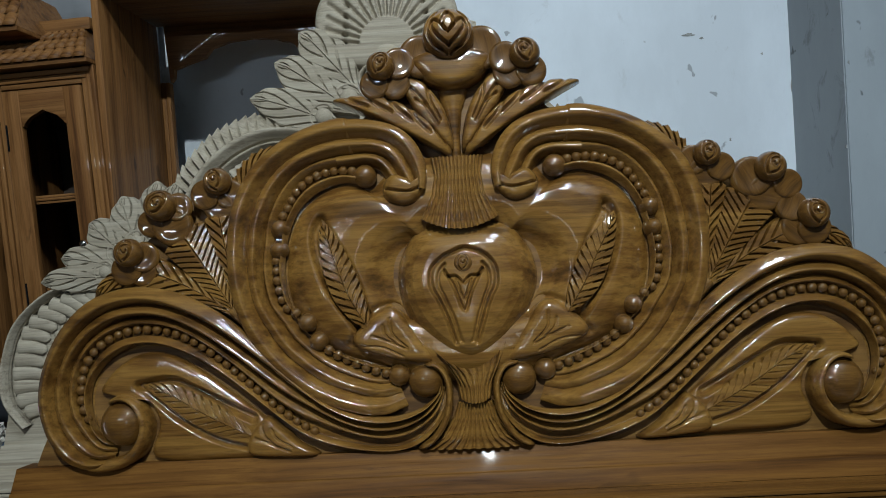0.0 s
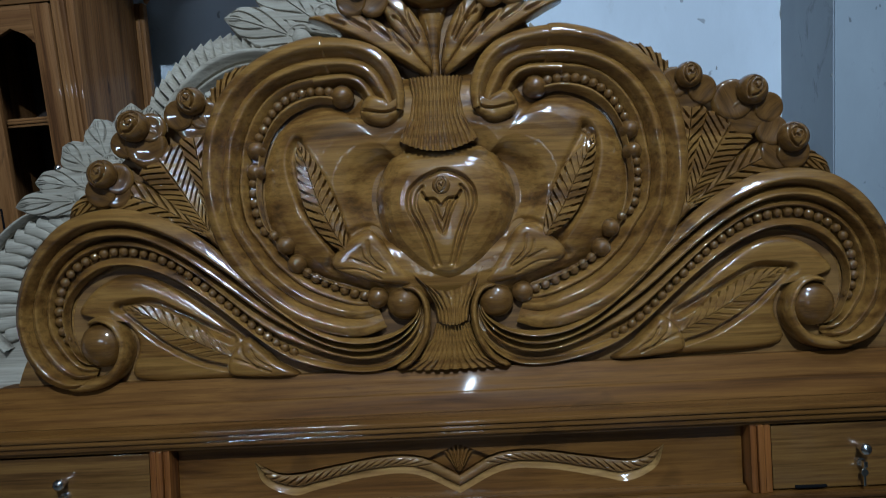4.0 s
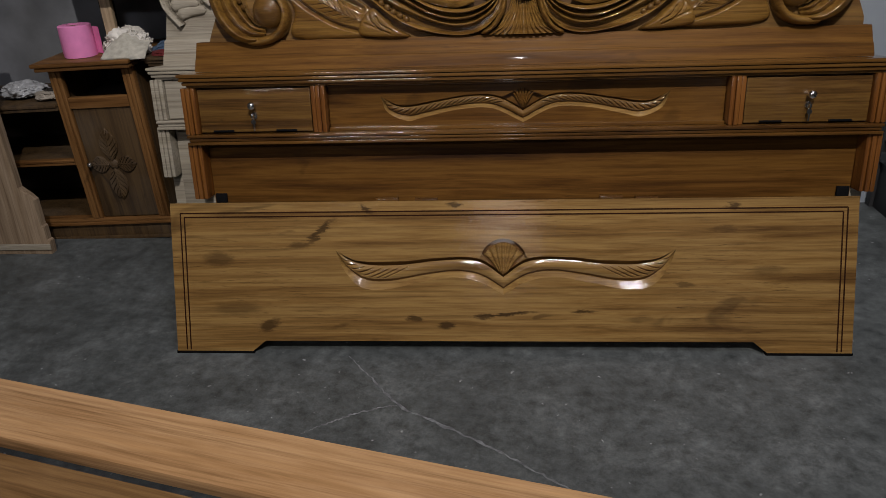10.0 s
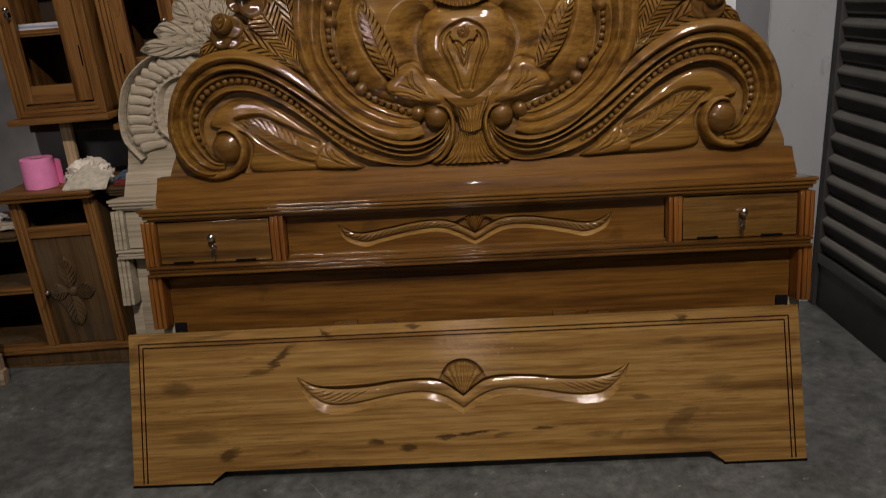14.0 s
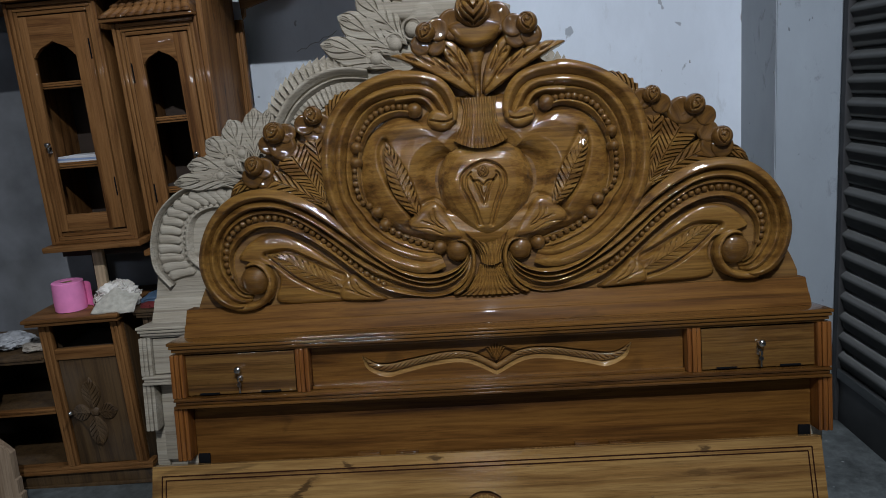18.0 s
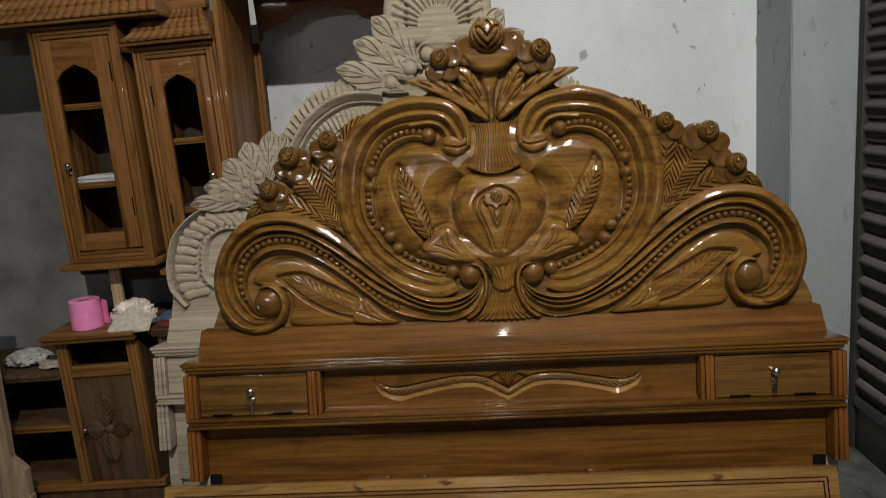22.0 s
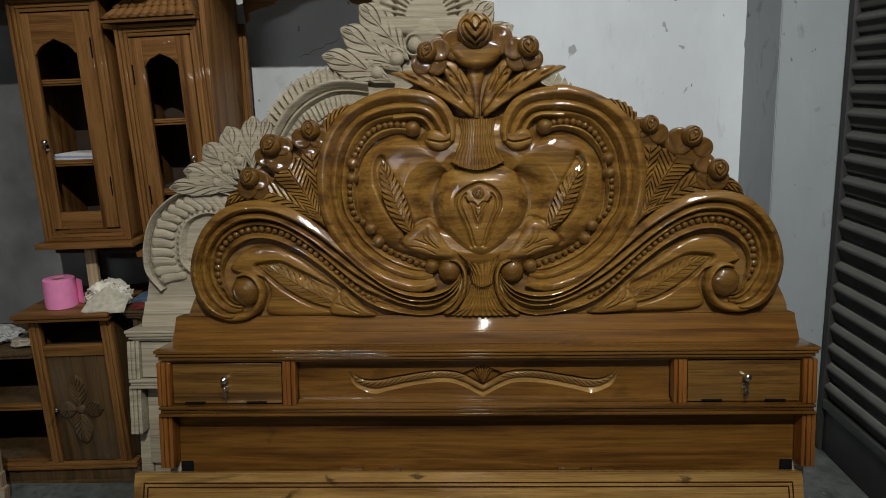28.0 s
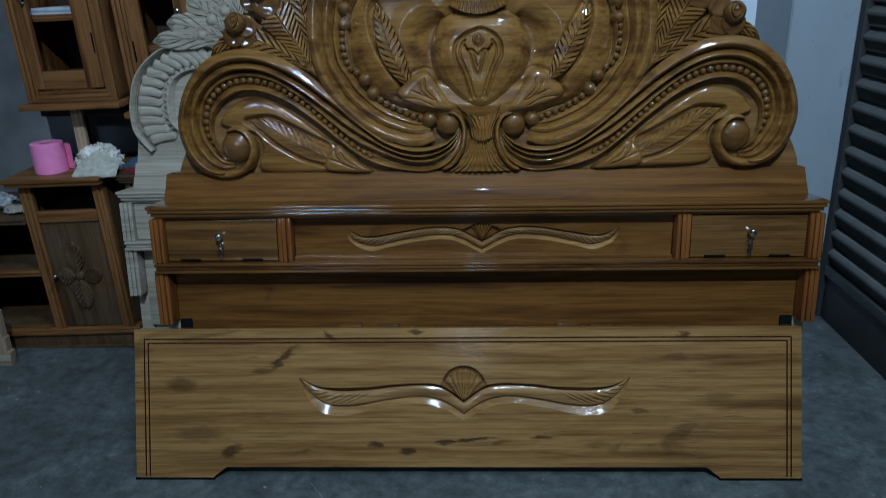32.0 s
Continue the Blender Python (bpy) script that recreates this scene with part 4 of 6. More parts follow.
def headboard():
    e = empty("headboard", pose(0, -0.0804, -0.0127, -LEAN), "varnished teak headboard with carved roses, scrolls and drawer case", "headboard")
    case(e, VARNISH, VARNISH_UP, VARNISH)
    meshes = rose_mesh("rose", SMALL), petal_mesh("petal", SMALL), disc_mesh("bead", SMALL)
    ball = meshes[2]
    # board with the outline of the carving
    l = spline(OUTLINE, 90)
    r = spline(OUTLINE, 90, right)[::-1]
    prism("crest_board", [(-0.915, 0.874)] + [tuple(p) for p in l] + [(-0.012, 1.745)] + [tuple(p) for p in r] + [(0.930, 0.874)], 0.0135, 0.045, BOARD, e, "carved crest board", 0.0)
    box("crest_core", -0.36, 0.36, 0.0145, 0.043, 0.90, 1.50, BOARD, e, bevel=0)
    # hollow field inside the two C scrolls
    ring = list(spline(FIELD_RIM, 34, left)[2:]) + [np.array((-0.07, 1.02)), np.array((0.07, 1.02))] + list(spline(FIELD_RIM, 34, right)[2:])[::-1] + [np.array((0.13, 1.47)), np.array((0, 1.49)), np.array((-0.13, 1.47))]
    moats = []
    for side in (left, right):
        moats += [([side(*p) for p in ((-0.222, 1.130), (-0.272, 1.20), (-0.303, 1.27), (-0.312, 1.33), (-0.300, 1.362))], 0.014, 0.022), ([side(*p) for p in ((-0.205, 1.14), (-0.218, 1.20), (-0.245, 1.27), (-0.297, 1.358))], 0.008, 0.014),
                  ([side(*p) for p in ((-0.246, 1.104), (-0.205, 1.160), (-0.161, 1.180), (-0.125, 1.150))], 0.009, 0.012)]
    dome("field", ring, 0.0, CARVED, e, n=260, centre=(0, 1.22), base=0.0, rings=96, lines=moats, profile=((0, -0.016), (0.34, -0.016), (0.41, -0.014), (0.46, -0.006), (0.51, 0.008), (0.56, 0.017), (0.62, 0.021), (0.72, 0.022), (0.82, 0.019), (0.90, 0.010), (0.96, -0.002), (1.0, -0.012)))
    c_beads = "-0.226,1.460 -0.249,1.463 -0.283,1.461 -0.318,1.449 -0.348,1.424 -0.368,1.390 -0.385,1.348 -0.389,1.304 -0.395,1.281 -0.395,1.250 -0.389,1.215 -0.379,1.187 -0.334,1.151 -0.313,1.112 -0.295,1.094 -0.267,1.077 -0.234,1.062 -0.207,1.050 -0.177,1.041"
    s_beads = "-0.793,0.978 -0.806,1.005 -0.808,1.040 -0.800,1.082 -0.774,1.120 -0.728,1.147 -0.677,1.155 -0.620,1.146 -0.570,1.123 -0.515,1.083 -0.461,1.036 -0.407,0.986 -0.363,0.952 -0.328,0.932"
    for side in (left, right):
        band("c_scroll", C_OUT, C_IN, [(-0.03, 0.285, 0.034, 0.046), (0.28, 0.52, 0.020, 0.032), (0.515, 0.69, 0.002, 0.0135), (0.685, 0.84, -0.004, -0.004, "flat"), (0.825, 0.965, 0.002, 0.015), (0.96, 1.06, -0.012, -0.014, "flat")], CARVED, e, 150, side, tail=9, guide=(c_beads, 0.755), crest=((0.55, 2, 2.3), (0.55, 2, 2.3), (0.35, 2, 1.4)))
        band("s_scroll", S_OUT, S_IN, [(-0.02, 0.225, 0.029, 0.0445), (0.22, 0.435, 0.0165, 0.0315), (0.43, 0.61, 0.006, 0.0175), (0.605, 0.755, -0.004, -0.004, "flat"), (0.745, 0.93, 0.004, 0.017), (0.925, 1.03, -0.012, -0.014, "flat")], CARVED, e, 180, side, tail=14, guide=(s_beads, 0.675), crest=((0.66, 1.3, 1.8), (0.66, 1.3, 1.8), (0.62, 1.3, 1.9)))
        dome("s_field", "-0.772,1.030 -0.755,1.062 -0.725,1.088 -0.690,1.104 -0.650,1.106 -0.605,1.092 -0.55,1.058 -0.49,1.012 -0.43,0.965 -0.37,0.92 -0.42,0.884 -0.52,0.880 -0.62,0.882 -0.665,0.90 -0.650,0.96 -0.675,1.01 -0.72,1.03", 0.020, CARVED, e, side, edge=0.2, n=200, rings=64, centre=side(-0.57, 0.99),
             lines=[("-0.455,0.965 -0.51,0.993 -0.57,1.024 -0.62,1.046 -0.687,1.040", 0.013, 0.020), ("-0.465,0.905 -0.53,0.925 -0.60,0.965 -0.65,1.005 -0.687,1.038", 0.008, 0.013)])
        # curled end of the C scroll
        band("volute", "-0.262,1.5625 -0.215,1.5625 -0.170,1.556 -0.130,1.541 -0.100,1.515 -0.081,1.480 -0.074,1.445 -0.078,1.410", "-0.258,1.470 -0.225,1.474 -0.200,1.476 -0.178,1.470 -0.163,1.456 -0.154,1.440 -0.140,1.428 -0.122,1.415", [(-0.02, 0.41, 0.034, 0.0462), (0.40, 0.75, 0.021, 0.034), (0.74, 1.05, 0.008, 0.024)], CARVED, e, 80, side, crest=((0.55, 2, 2.3), (0.55, 2, 2.3), (0.5, 2, 1.8)))
        dome("volute_eye", "-0.074,1.446 -0.073,1.425 -0.080,1.402 -0.101,1.382 -0.128,1.377 -0.158,1.390 -0.169,1.413 -0.163,1.435 -0.145,1.450 -0.115,1.440 -0.095,1.428", 0.052, CARVED, e, side, base=-0.012, edge=0.4, n=90, rings=40, centre=side(-0.120, 1.413),
             lines=[("-0.074,1.431 -0.087,1.416 -0.110,1.408 -0.135,1.410 -0.159,1.415", 0.004, 0.010)])
        # rims that curl round the balls
        stroke("scroll_rim", "-0.120,0.886 -0.083,0.908 -0.056,0.955 -0.051,1.012 -0.070,1.048 -0.105,1.056", 0.007, 0.006, 0.040, CARVED, e, 60, side, mid=0.009)
        stroke("scroll_rim", "-0.80,0.888 -0.763,0.882 -0.718,0.890 -0.685,0.917 -0.672,0.960 -0.690,1.001 -0.722,1.017 -0.757,1.005", 0.014, 0.006, 0.046, CARVED, e, 60, side, mid=0.014)
        for x, z, rr, hh in ((-0.723, 0.965, 0.047, 0.85), (-0.097, 1.022, 0.036, 0.95), (-0.151, 1.035, 0.023, 1.3), (-0.204, 1.450, 0.025, 1.3), (-0.385, 1.348, 0.021, 1.6), (-0.389, 1.304, 0.020, 1.6), (-0.334, 1.151, 0.021, 1.6), (-0.313, 1.112, 0.021, 1.6)):
            x, z = side(x, z)
            put("ball", ball, e, "", at_size(x, z, 0.004, rr, hh))
        for text, n in (("-0.230,1.461 -0.249,1.463 -0.283,1.461 -0.318,1.449 -0.348,1.424 -0.368,1.390 -0.378,1.374", 11), ("-0.395,1.281 -0.395,1.250 -0.389,1.215 -0.379,1.187 -0.358,1.172", 7), ("-0.292,1.093 -0.267,1.077 -0.234,1.062 -0.207,1.050 -0.177,1.041", 7)):
            beads(e, text, n, 0.0096, ball, side, 0.005)
        beads(e, s_beads, 34, 0.0096, ball, side, 0.005)
        # leaf under the S scroll with its calyx
        leaf("leaf", "-0.455,0.930 -0.51,0.955 -0.57,0.988 -0.625,1.022 -0.683,1.040", 0.031, 0.0225, CARVED, e, side, veins=12, slit=7.5, cut=0.010)
        dome("calyx", "-0.464,0.893 -0.458,0.937 -0.425,0.966 -0.397,0.946 -0.36,0.912 -0.318,0.884 -0.39,0.882", 0.034, CARVED, e, side, edge=0.3, n=80, rings=36,
             lines=[("-0.434,0.955 -0.427,0.930 -0.40,0.905", 0.003, 0.006), ("-0.447,0.925 -0.42,0.915 -0.375,0.896", 0.003, 0.006), ("-0.412,0.942 -0.40,0.922 -0.372,0.905", 0.003, 0.005)])
        # leaf on the field with its calyx
        rib = "-0.206,1.130 -0.244,1.20 -0.266,1.26 -0.282,1.315 -0.297,1.362" if side is left else "0.196,1.146 0.232,1.20 0.262,1.26 0.284,1.300 0.306,1.347"
        leaf("leaf", rib, 0.034, 0.0185, CARVED, e, None, veins=13, base=0.006, slit=6.0, cut=0.011, slant=1.7)
        dome("calyx", "-0.243,1.104 -0.205,1.157 -0.161,1.176 -0.129,1.146 -0.087,1.087 -0.077,1.056 -0.155,1.066", 0.036, CARVED, e, side, base=-0.006, edge=0.3, n=90, rings=40,
             lines=[("-0.163,1.152 -0.158,1.12 -0.130,1.092", 0.003, 0.006), ("-0.178,1.138 -0.172,1.118 -0.155,1.103", 0.003, 0.005), ("-0.200,1.118 -0.165,1.105 -0.130,1.088", 0.003, 0.006), ("-0.225,1.098 -0.18,1.094 -0.14,1.075", 0.003, 0.005)])
        # spray of blades between the scrolls
        leaf("leaf", "-0.478,1.178 -0.53,1.262 -0.575,1.330 -0.600,1.365", 0.052, 0.032, CARVED, e, side, veins=15, blade=True, slit=7.5, cut=0.010, slant=2.4)
        leaf("leaf", "-0.474,1.185 -0.487,1.27 -0.502,1.35 -0.510,1.41", 0.031, 0.034, CARVED, e, side, veins=10, blade=True, slit=6.5, cut=0.013, slant=1.8)
        leaf("leaf", "-0.485,1.178 -0.56,1.228 -0.635,1.264 -0.700,1.285", 0.034, 0.029, CARVED, e, side, veins=9, blade=True, slit=6.5, cut=0.013, slant=1.8)
        leaf("leaf", "-0.612,1.245 -0.68,1.262 -0.735,1.258 -0.782,1.222", 0.022, 0.026, CARVED, e, side, veins=7, slit=6.5, cut=0.012)
        leaf("leaf", "-0.475,1.40 -0.458,1.445 -0.425,1.490 -0.370,1.525", 0.024, 0.028, CARVED, e, side, veins=9, full=0.4, slit=6.5, cut=0.014, rim=0.5)
        stroke("stalk", "-0.493,1.192 -0.47,1.165 -0.445,1.135 -0.405,1.085", 0.017, 0.004, 0.036, CARVED, e, 26, side)
        # top leaves
        lift = left if side is left else lambda u, v: (-u - 0.010, v + 0.05 * -u)
        dome("leaf", "-0.020,1.478 -0.066,1.502 -0.114,1.532 -0.172,1.564 -0.228,1.592 -0.268,1.614 -0.212,1.622 -0.156,1.614 -0.102,1.588 -0.056,1.550 -0.022,1.510", 0.046, CARVED, e, lift, n=120, rings=44, edge=0.32,
             lines=[("-0.238,1.620 -0.218,1.602 -0.190,1.590", 0.0060, 0.011), ("-0.198,1.624 -0.176,1.598 -0.140,1.576", 0.0065, 0.012), ("-0.150,1.614 -0.130,1.584 -0.098,1.556", 0.0065, 0.012), ("-0.108,1.594 -0.090,1.560 -0.062,1.530", 0.0060, 0.011), ("-0.060,1.556 -0.048,1.530 -0.030,1.506", 0.0050, 0.010)])
        dome("leaf", "-0.014,1.488 -0.054,1.532 -0.098,1.590 -0.130,1.658 -0.084,1.652 -0.042,1.606 -0.018,1.548", 0.038, CARVED, e, lift, n=90, rings=36, edge=0.32,
             lines=[("-0.118,1.640 -0.094,1.622 -0.066,1.588", 0.0050, 0.010), ("-0.088,1.600 -0.068,1.586 -0.045,1.548", 0.0050, 0.010), ("-0.062,1.640 -0.060,1.600 -0.040,1.556", 0.0045, 0.009)])
    for x, z, rr, turn, petals in (
            (-0.625, 1.406, 0.033, 30, ((-0.592, 1.403, 0.030), (-0.650, 1.372, 0.029), (-0.606, 1.366, 0.043))),
            (-0.505, 1.450, 0.029, -20, ((-0.534, 1.425, 0.032), (-0.484, 1.424, 0.032), (-0.508, 1.402, 0.034))),
            (-0.692, 1.312, 0.030, 10, ((-0.666, 1.303, 0.032), (-0.702, 1.278, 0.033), (-0.672, 1.275, 0.032))),
            (0.496, 1.452, 0.027, 0, ((0.525, 1.424, 0.030), (0.470, 1.441, 0.032), (0.494, 1.415, 0.037))),
            (0.620, 1.416, 0.031, 25, ((0.655, 1.381, 0.031), (0.585, 1.400, 0.042), (0.610, 1.365, 0.039))),
            (0.697, 1.318, 0.031, -15, ((0.700, 1.289, 0.034), (0.660, 1.336, 0.032), (0.672, 1.292, 0.037)))):
        flower(e, x, z, rr, petals, meshes, 0.026, turn)
    flower(e, -0.156, 1.668, 0.030, ((-0.120, 1.675, 0.034), (-0.172, 1.634, 0.031), (-0.130, 1.634, 0.032)), meshes, 0.038, 15)
    flower(e, 0.140, 1.678, 0.032, ((0.100, 1.675, 0.034), (0.152, 1.645, 0.033), (0.108, 1.645, 0.034)), meshes, 0.038, -25)
    # vase with its flower
    dome("vase", "-0.091,1.336 -0.126,1.303 -0.146,1.248 -0.140,1.180 -0.112,1.123 -0.060,1.070 0.003,1.045 0.066,1.080 0.113,1.140 0.141,1.200 0.143,1.250 0.124,1.300 0.085,1.340 0.0,1.345", 0.0, CARVED, e, base=0.0, n=200, rings=96, profile=((0, 0.046), (0.45, 0.044), (0.62, 0.040), (0.76, 0.032), (0.87, 0.019), (0.95, 0.002), (1.0, -0.018)), label="heart-shaped vase",
         lines=[("-0.030,1.095 -0.044,1.140 -0.060,1.180 -0.075,1.212 -0.072,1.246 -0.050,1.268 -0.030,1.278 -0.006,1.286 0.018,1.280 0.038,1.268 0.054,1.246 0.056,1.212 0.041,1.180 0.027,1.140 0.012,1.095", 0.0060, 0.014),
                ("-0.020,1.098 -0.034,1.150 -0.050,1.190 -0.060,1.215 -0.057,1.240 -0.046,1.254", 0.0042, 0.010), ("0.004,1.098 0.018,1.150 0.033,1.190 0.042,1.215 0.040,1.240 0.030,1.254", 0.0042, 0.010),
                ("-0.040,1.230 -0.026,1.200 -0.010,1.160 0.006,1.200 0.022,1.230", 0.0045, 0.010), ("-0.024,1.222 -0.010,1.185 0.006,1.222", 0.0035, 0.008), ("-0.048,1.242 -0.040,1.230 -0.024,1.228 -0.010,1.216 0.004,1.228 0.020,1.230 0.030,1.242", 0.0045, 0.011)])
    put("rose", meshes[0], e, "small carved rosebud", at_size(-0.009, 1.255, -0.036, 0.021, 0.75))
    fan("vase_neck", ((-0.066, 0.046, 1.476, 0.004), (-0.060, 0.040, 1.44, 0.008), (-0.068, 0.046, 1.40, 0.014), (-0.092, 0.072, 1.352, 0.028)), 14, CARVED, e, 0.012, 0.038, 0.011, "ribbed vase neck", n=30, wide=True)
    fan("vase_foot", ((-0.095, 0.080, 1.108, 0.064), (-0.062, 0.062, 1.065, 0.035), (-0.036, 0.040, 1.02, 0.014), (-0.030, 0.034, 0.985, 0.010)), 9, CARVED, e, 0.004, 0.036, 0.009, wide=True)
    fan("base_fan", ((-0.034, 0.036, 0.978, 0.006), (-0.045, 0.047, 0.945, 0.004), (-0.075, 0.078, 0.905, 0.0), (-0.120, 0.125, 0.885, 0.0)), 13, CARVED, e, -0.006, 0.032, 0.008, wide=True)
    # top rose on its calyx
    fan("stem", ((-0.022, 0.000, 1.478, 0.0), (-0.022, 0.000, 1.53, 0.0), (-0.030, 0.006, 1.58, -0.004), (-0.044, 0.020, 1.622, -0.010)), 1, CARVED, e, -0.008, 0.016, 0.0)
    dome("calyx", "-0.098,1.690 -0.092,1.662 -0.062,1.634 -0.014,1.617 0.036,1.632 0.066,1.658 0.074,1.690 -0.012,1.71", 0.048, CARVED, e, base=-0.006, edge=0.3, n=64, rings=20)
    for px, pz, pr in ((-0.074, 1.690, 0.046), (0.050, 1.702, 0.047)):
        put("petal", meshes[1], e, "broad outer petal", at_size(px, pz, -0.022, pr, 0.62, 100 if px < 0 else -100))
    cx, cz = -0.014, 1.728
    cut = []
    for sx in (-1, 1):
        cut += [([(cx + sx * a, cz + b) for a, b in ((0.0, 0.036), (0.011, 0.020), (0.010, 0.004), (0.0, -0.008))], 0.0040, 0.011),
                ([(cx + sx * a, cz + b) for a, b in ((0.006, -0.002), (0.018, 0.014), (0.030, 0.020), (0.034, 0.006), (0.020, -0.016), (0.0, -0.034))], 0.0045, 0.013),
                ([(cx + sx * a, cz + b) for a, b in ((0.022, 0.040), (0.038, 0.024), (0.043, 0.0), (0.032, -0.026), (0.004, -0.046))], 0.0042, 0.012)]
    dome("rose", [(cx + 0.057 * math.cos(k * math.pi / 8), cz + 0.057 * math.sin(k * math.pi / 8)) for k in range(16)], 0.0, CARVED, e, base=0.0, n=120, rings=60, label="large carved rose at the top",
         profile=((0, 0.082), (0.35, 0.080), (0.6, 0.074), (0.8, 0.062), (0.92, 0.046), (1.0, 0.010)), lines=cut)
    # wooden blocks on the lower panel
    for x0, x1, z0, z1, m in ((-0.435, -0.367, 0.405, 0.430, VARNISH), (-0.318, -0.25, 0.405, 0.428, VARNISH), (0.222, 0.29, 0.405, 0.430, VARNISH), (0.325, 0.39, 0.405, 0.425, VARNISH)):
        box("slat_block", x0, x1, -0.075, -0.052, z0, z1, m, e, bevel=0.002)
    return e


headboard()


def footboard():
    a = 20.4
    e = empty("footboard", pose(-0.058, -0.285, 0.009, -a), "varnished knotty footboard with a carved wing, leaning on the headboard", "footboard")
    w, h = 0.99, 0.448
    up = "-0.492,0.302 -0.425,0.273 -0.290,0.272 -0.190,0.281 -0.075,0.279 0.0,0.232"
    lo = "-0.492,0.302 -0.468,0.243 -0.420,0.194 -0.344,0.188 -0.251,0.207 -0.149,0.223 -0.067,0.209 0.0,0.171"
    arc = [(0.067 * math.cos(radians(v)), 0.269 + 0.067 * math.sin(radians(v))) for v in range(20, 161, 14)]
    rim = [(-w, 0.0), (-w, h), (w, h), (w, 0.0), (0.755, 0.0), (0.715, 0.032), (-0.715, 0.032), (-0.755, 0.0)]
    holed_board("face_board", 0, 0, 0, 0, wing_hole(up, lo, arc), 0.0, 0.014, FOOT, e, "knotty varnished board", rim)
    prism("backing", [(x, z if z else 0.0005) for x, z in rim], 0.0141, 0.032, FOOT, e, bevel=0)
    sunk_wing(e, up, lo, ((-0.010, 0.010, 0.232, 0.0), (-0.042, 0.042, 0.272, -0.018), (-0.060, 0.060, 0.284, -0.040)), 0.0, FOOT, (8, 0.095, 0.45, 0.085, 0.0075, 0.006), 0.0128)
    prism("shell_bed", arc + [(0.0, 0.215)], 0.0131, 0.0139, DARK_CUT, e, "dark brown hollow round the shell", 0)
    dark = plain("groove_stain", (0.026, 0.009, 0.003), 0.85)
    dark.node_tree.nodes["Principled BSDF"].inputs["Specular IOR Level"].default_value = 0.1
    # black strips added to draw the shadow gap beneath the lifted feet
    for sx in (-1, 1):
        xa, xb = sorted((sx * 0.752, sx * (w + 0.004)))
        box("foot_gap_strip", xa, xb, 0.002, 0.034, -0.0085, 0.0, BLACK, e, "black strip added under the foot for the shadow gap", 0.001)
    for k in (0.030, 0.042):
        for sx in (-1, 1):
            box("groove", sx * (w - k) - 0.002, sx * (w - k) + 0.002, -0.0006, 0.002, 0.004, h - k, dark, e, "dark scored line", 0)
        box("groove", -(w - k), w - k, -0.0006, 0.002, h - k - 0.002, h - k + 0.002, dark, e, "dark scored line", 0)


footboard()

# ---- unvarnished headboard behind ----


def tooth(e, a, b, c, d, low, high, back=-0.004):
    """One tooth of a carved fringe: a tilted facet over the corners a, b (foot) and c, d (outer edge)."""
    front = [(*a, low), (*b, high), (*c, high * 0.8), (*d, low)]
    verts = [(x, -h, z) for x, z, h in front] + [(x, -back, z) for x, z, _ in front]
    put("feather", mesh_of("feather", verts, [(0, 1, 2, 3), (0, 4, 5, 1), (1, 5, 6, 2), (2, 6, 7, 3), (3, 7, 4, 0)], RAW, False), e)


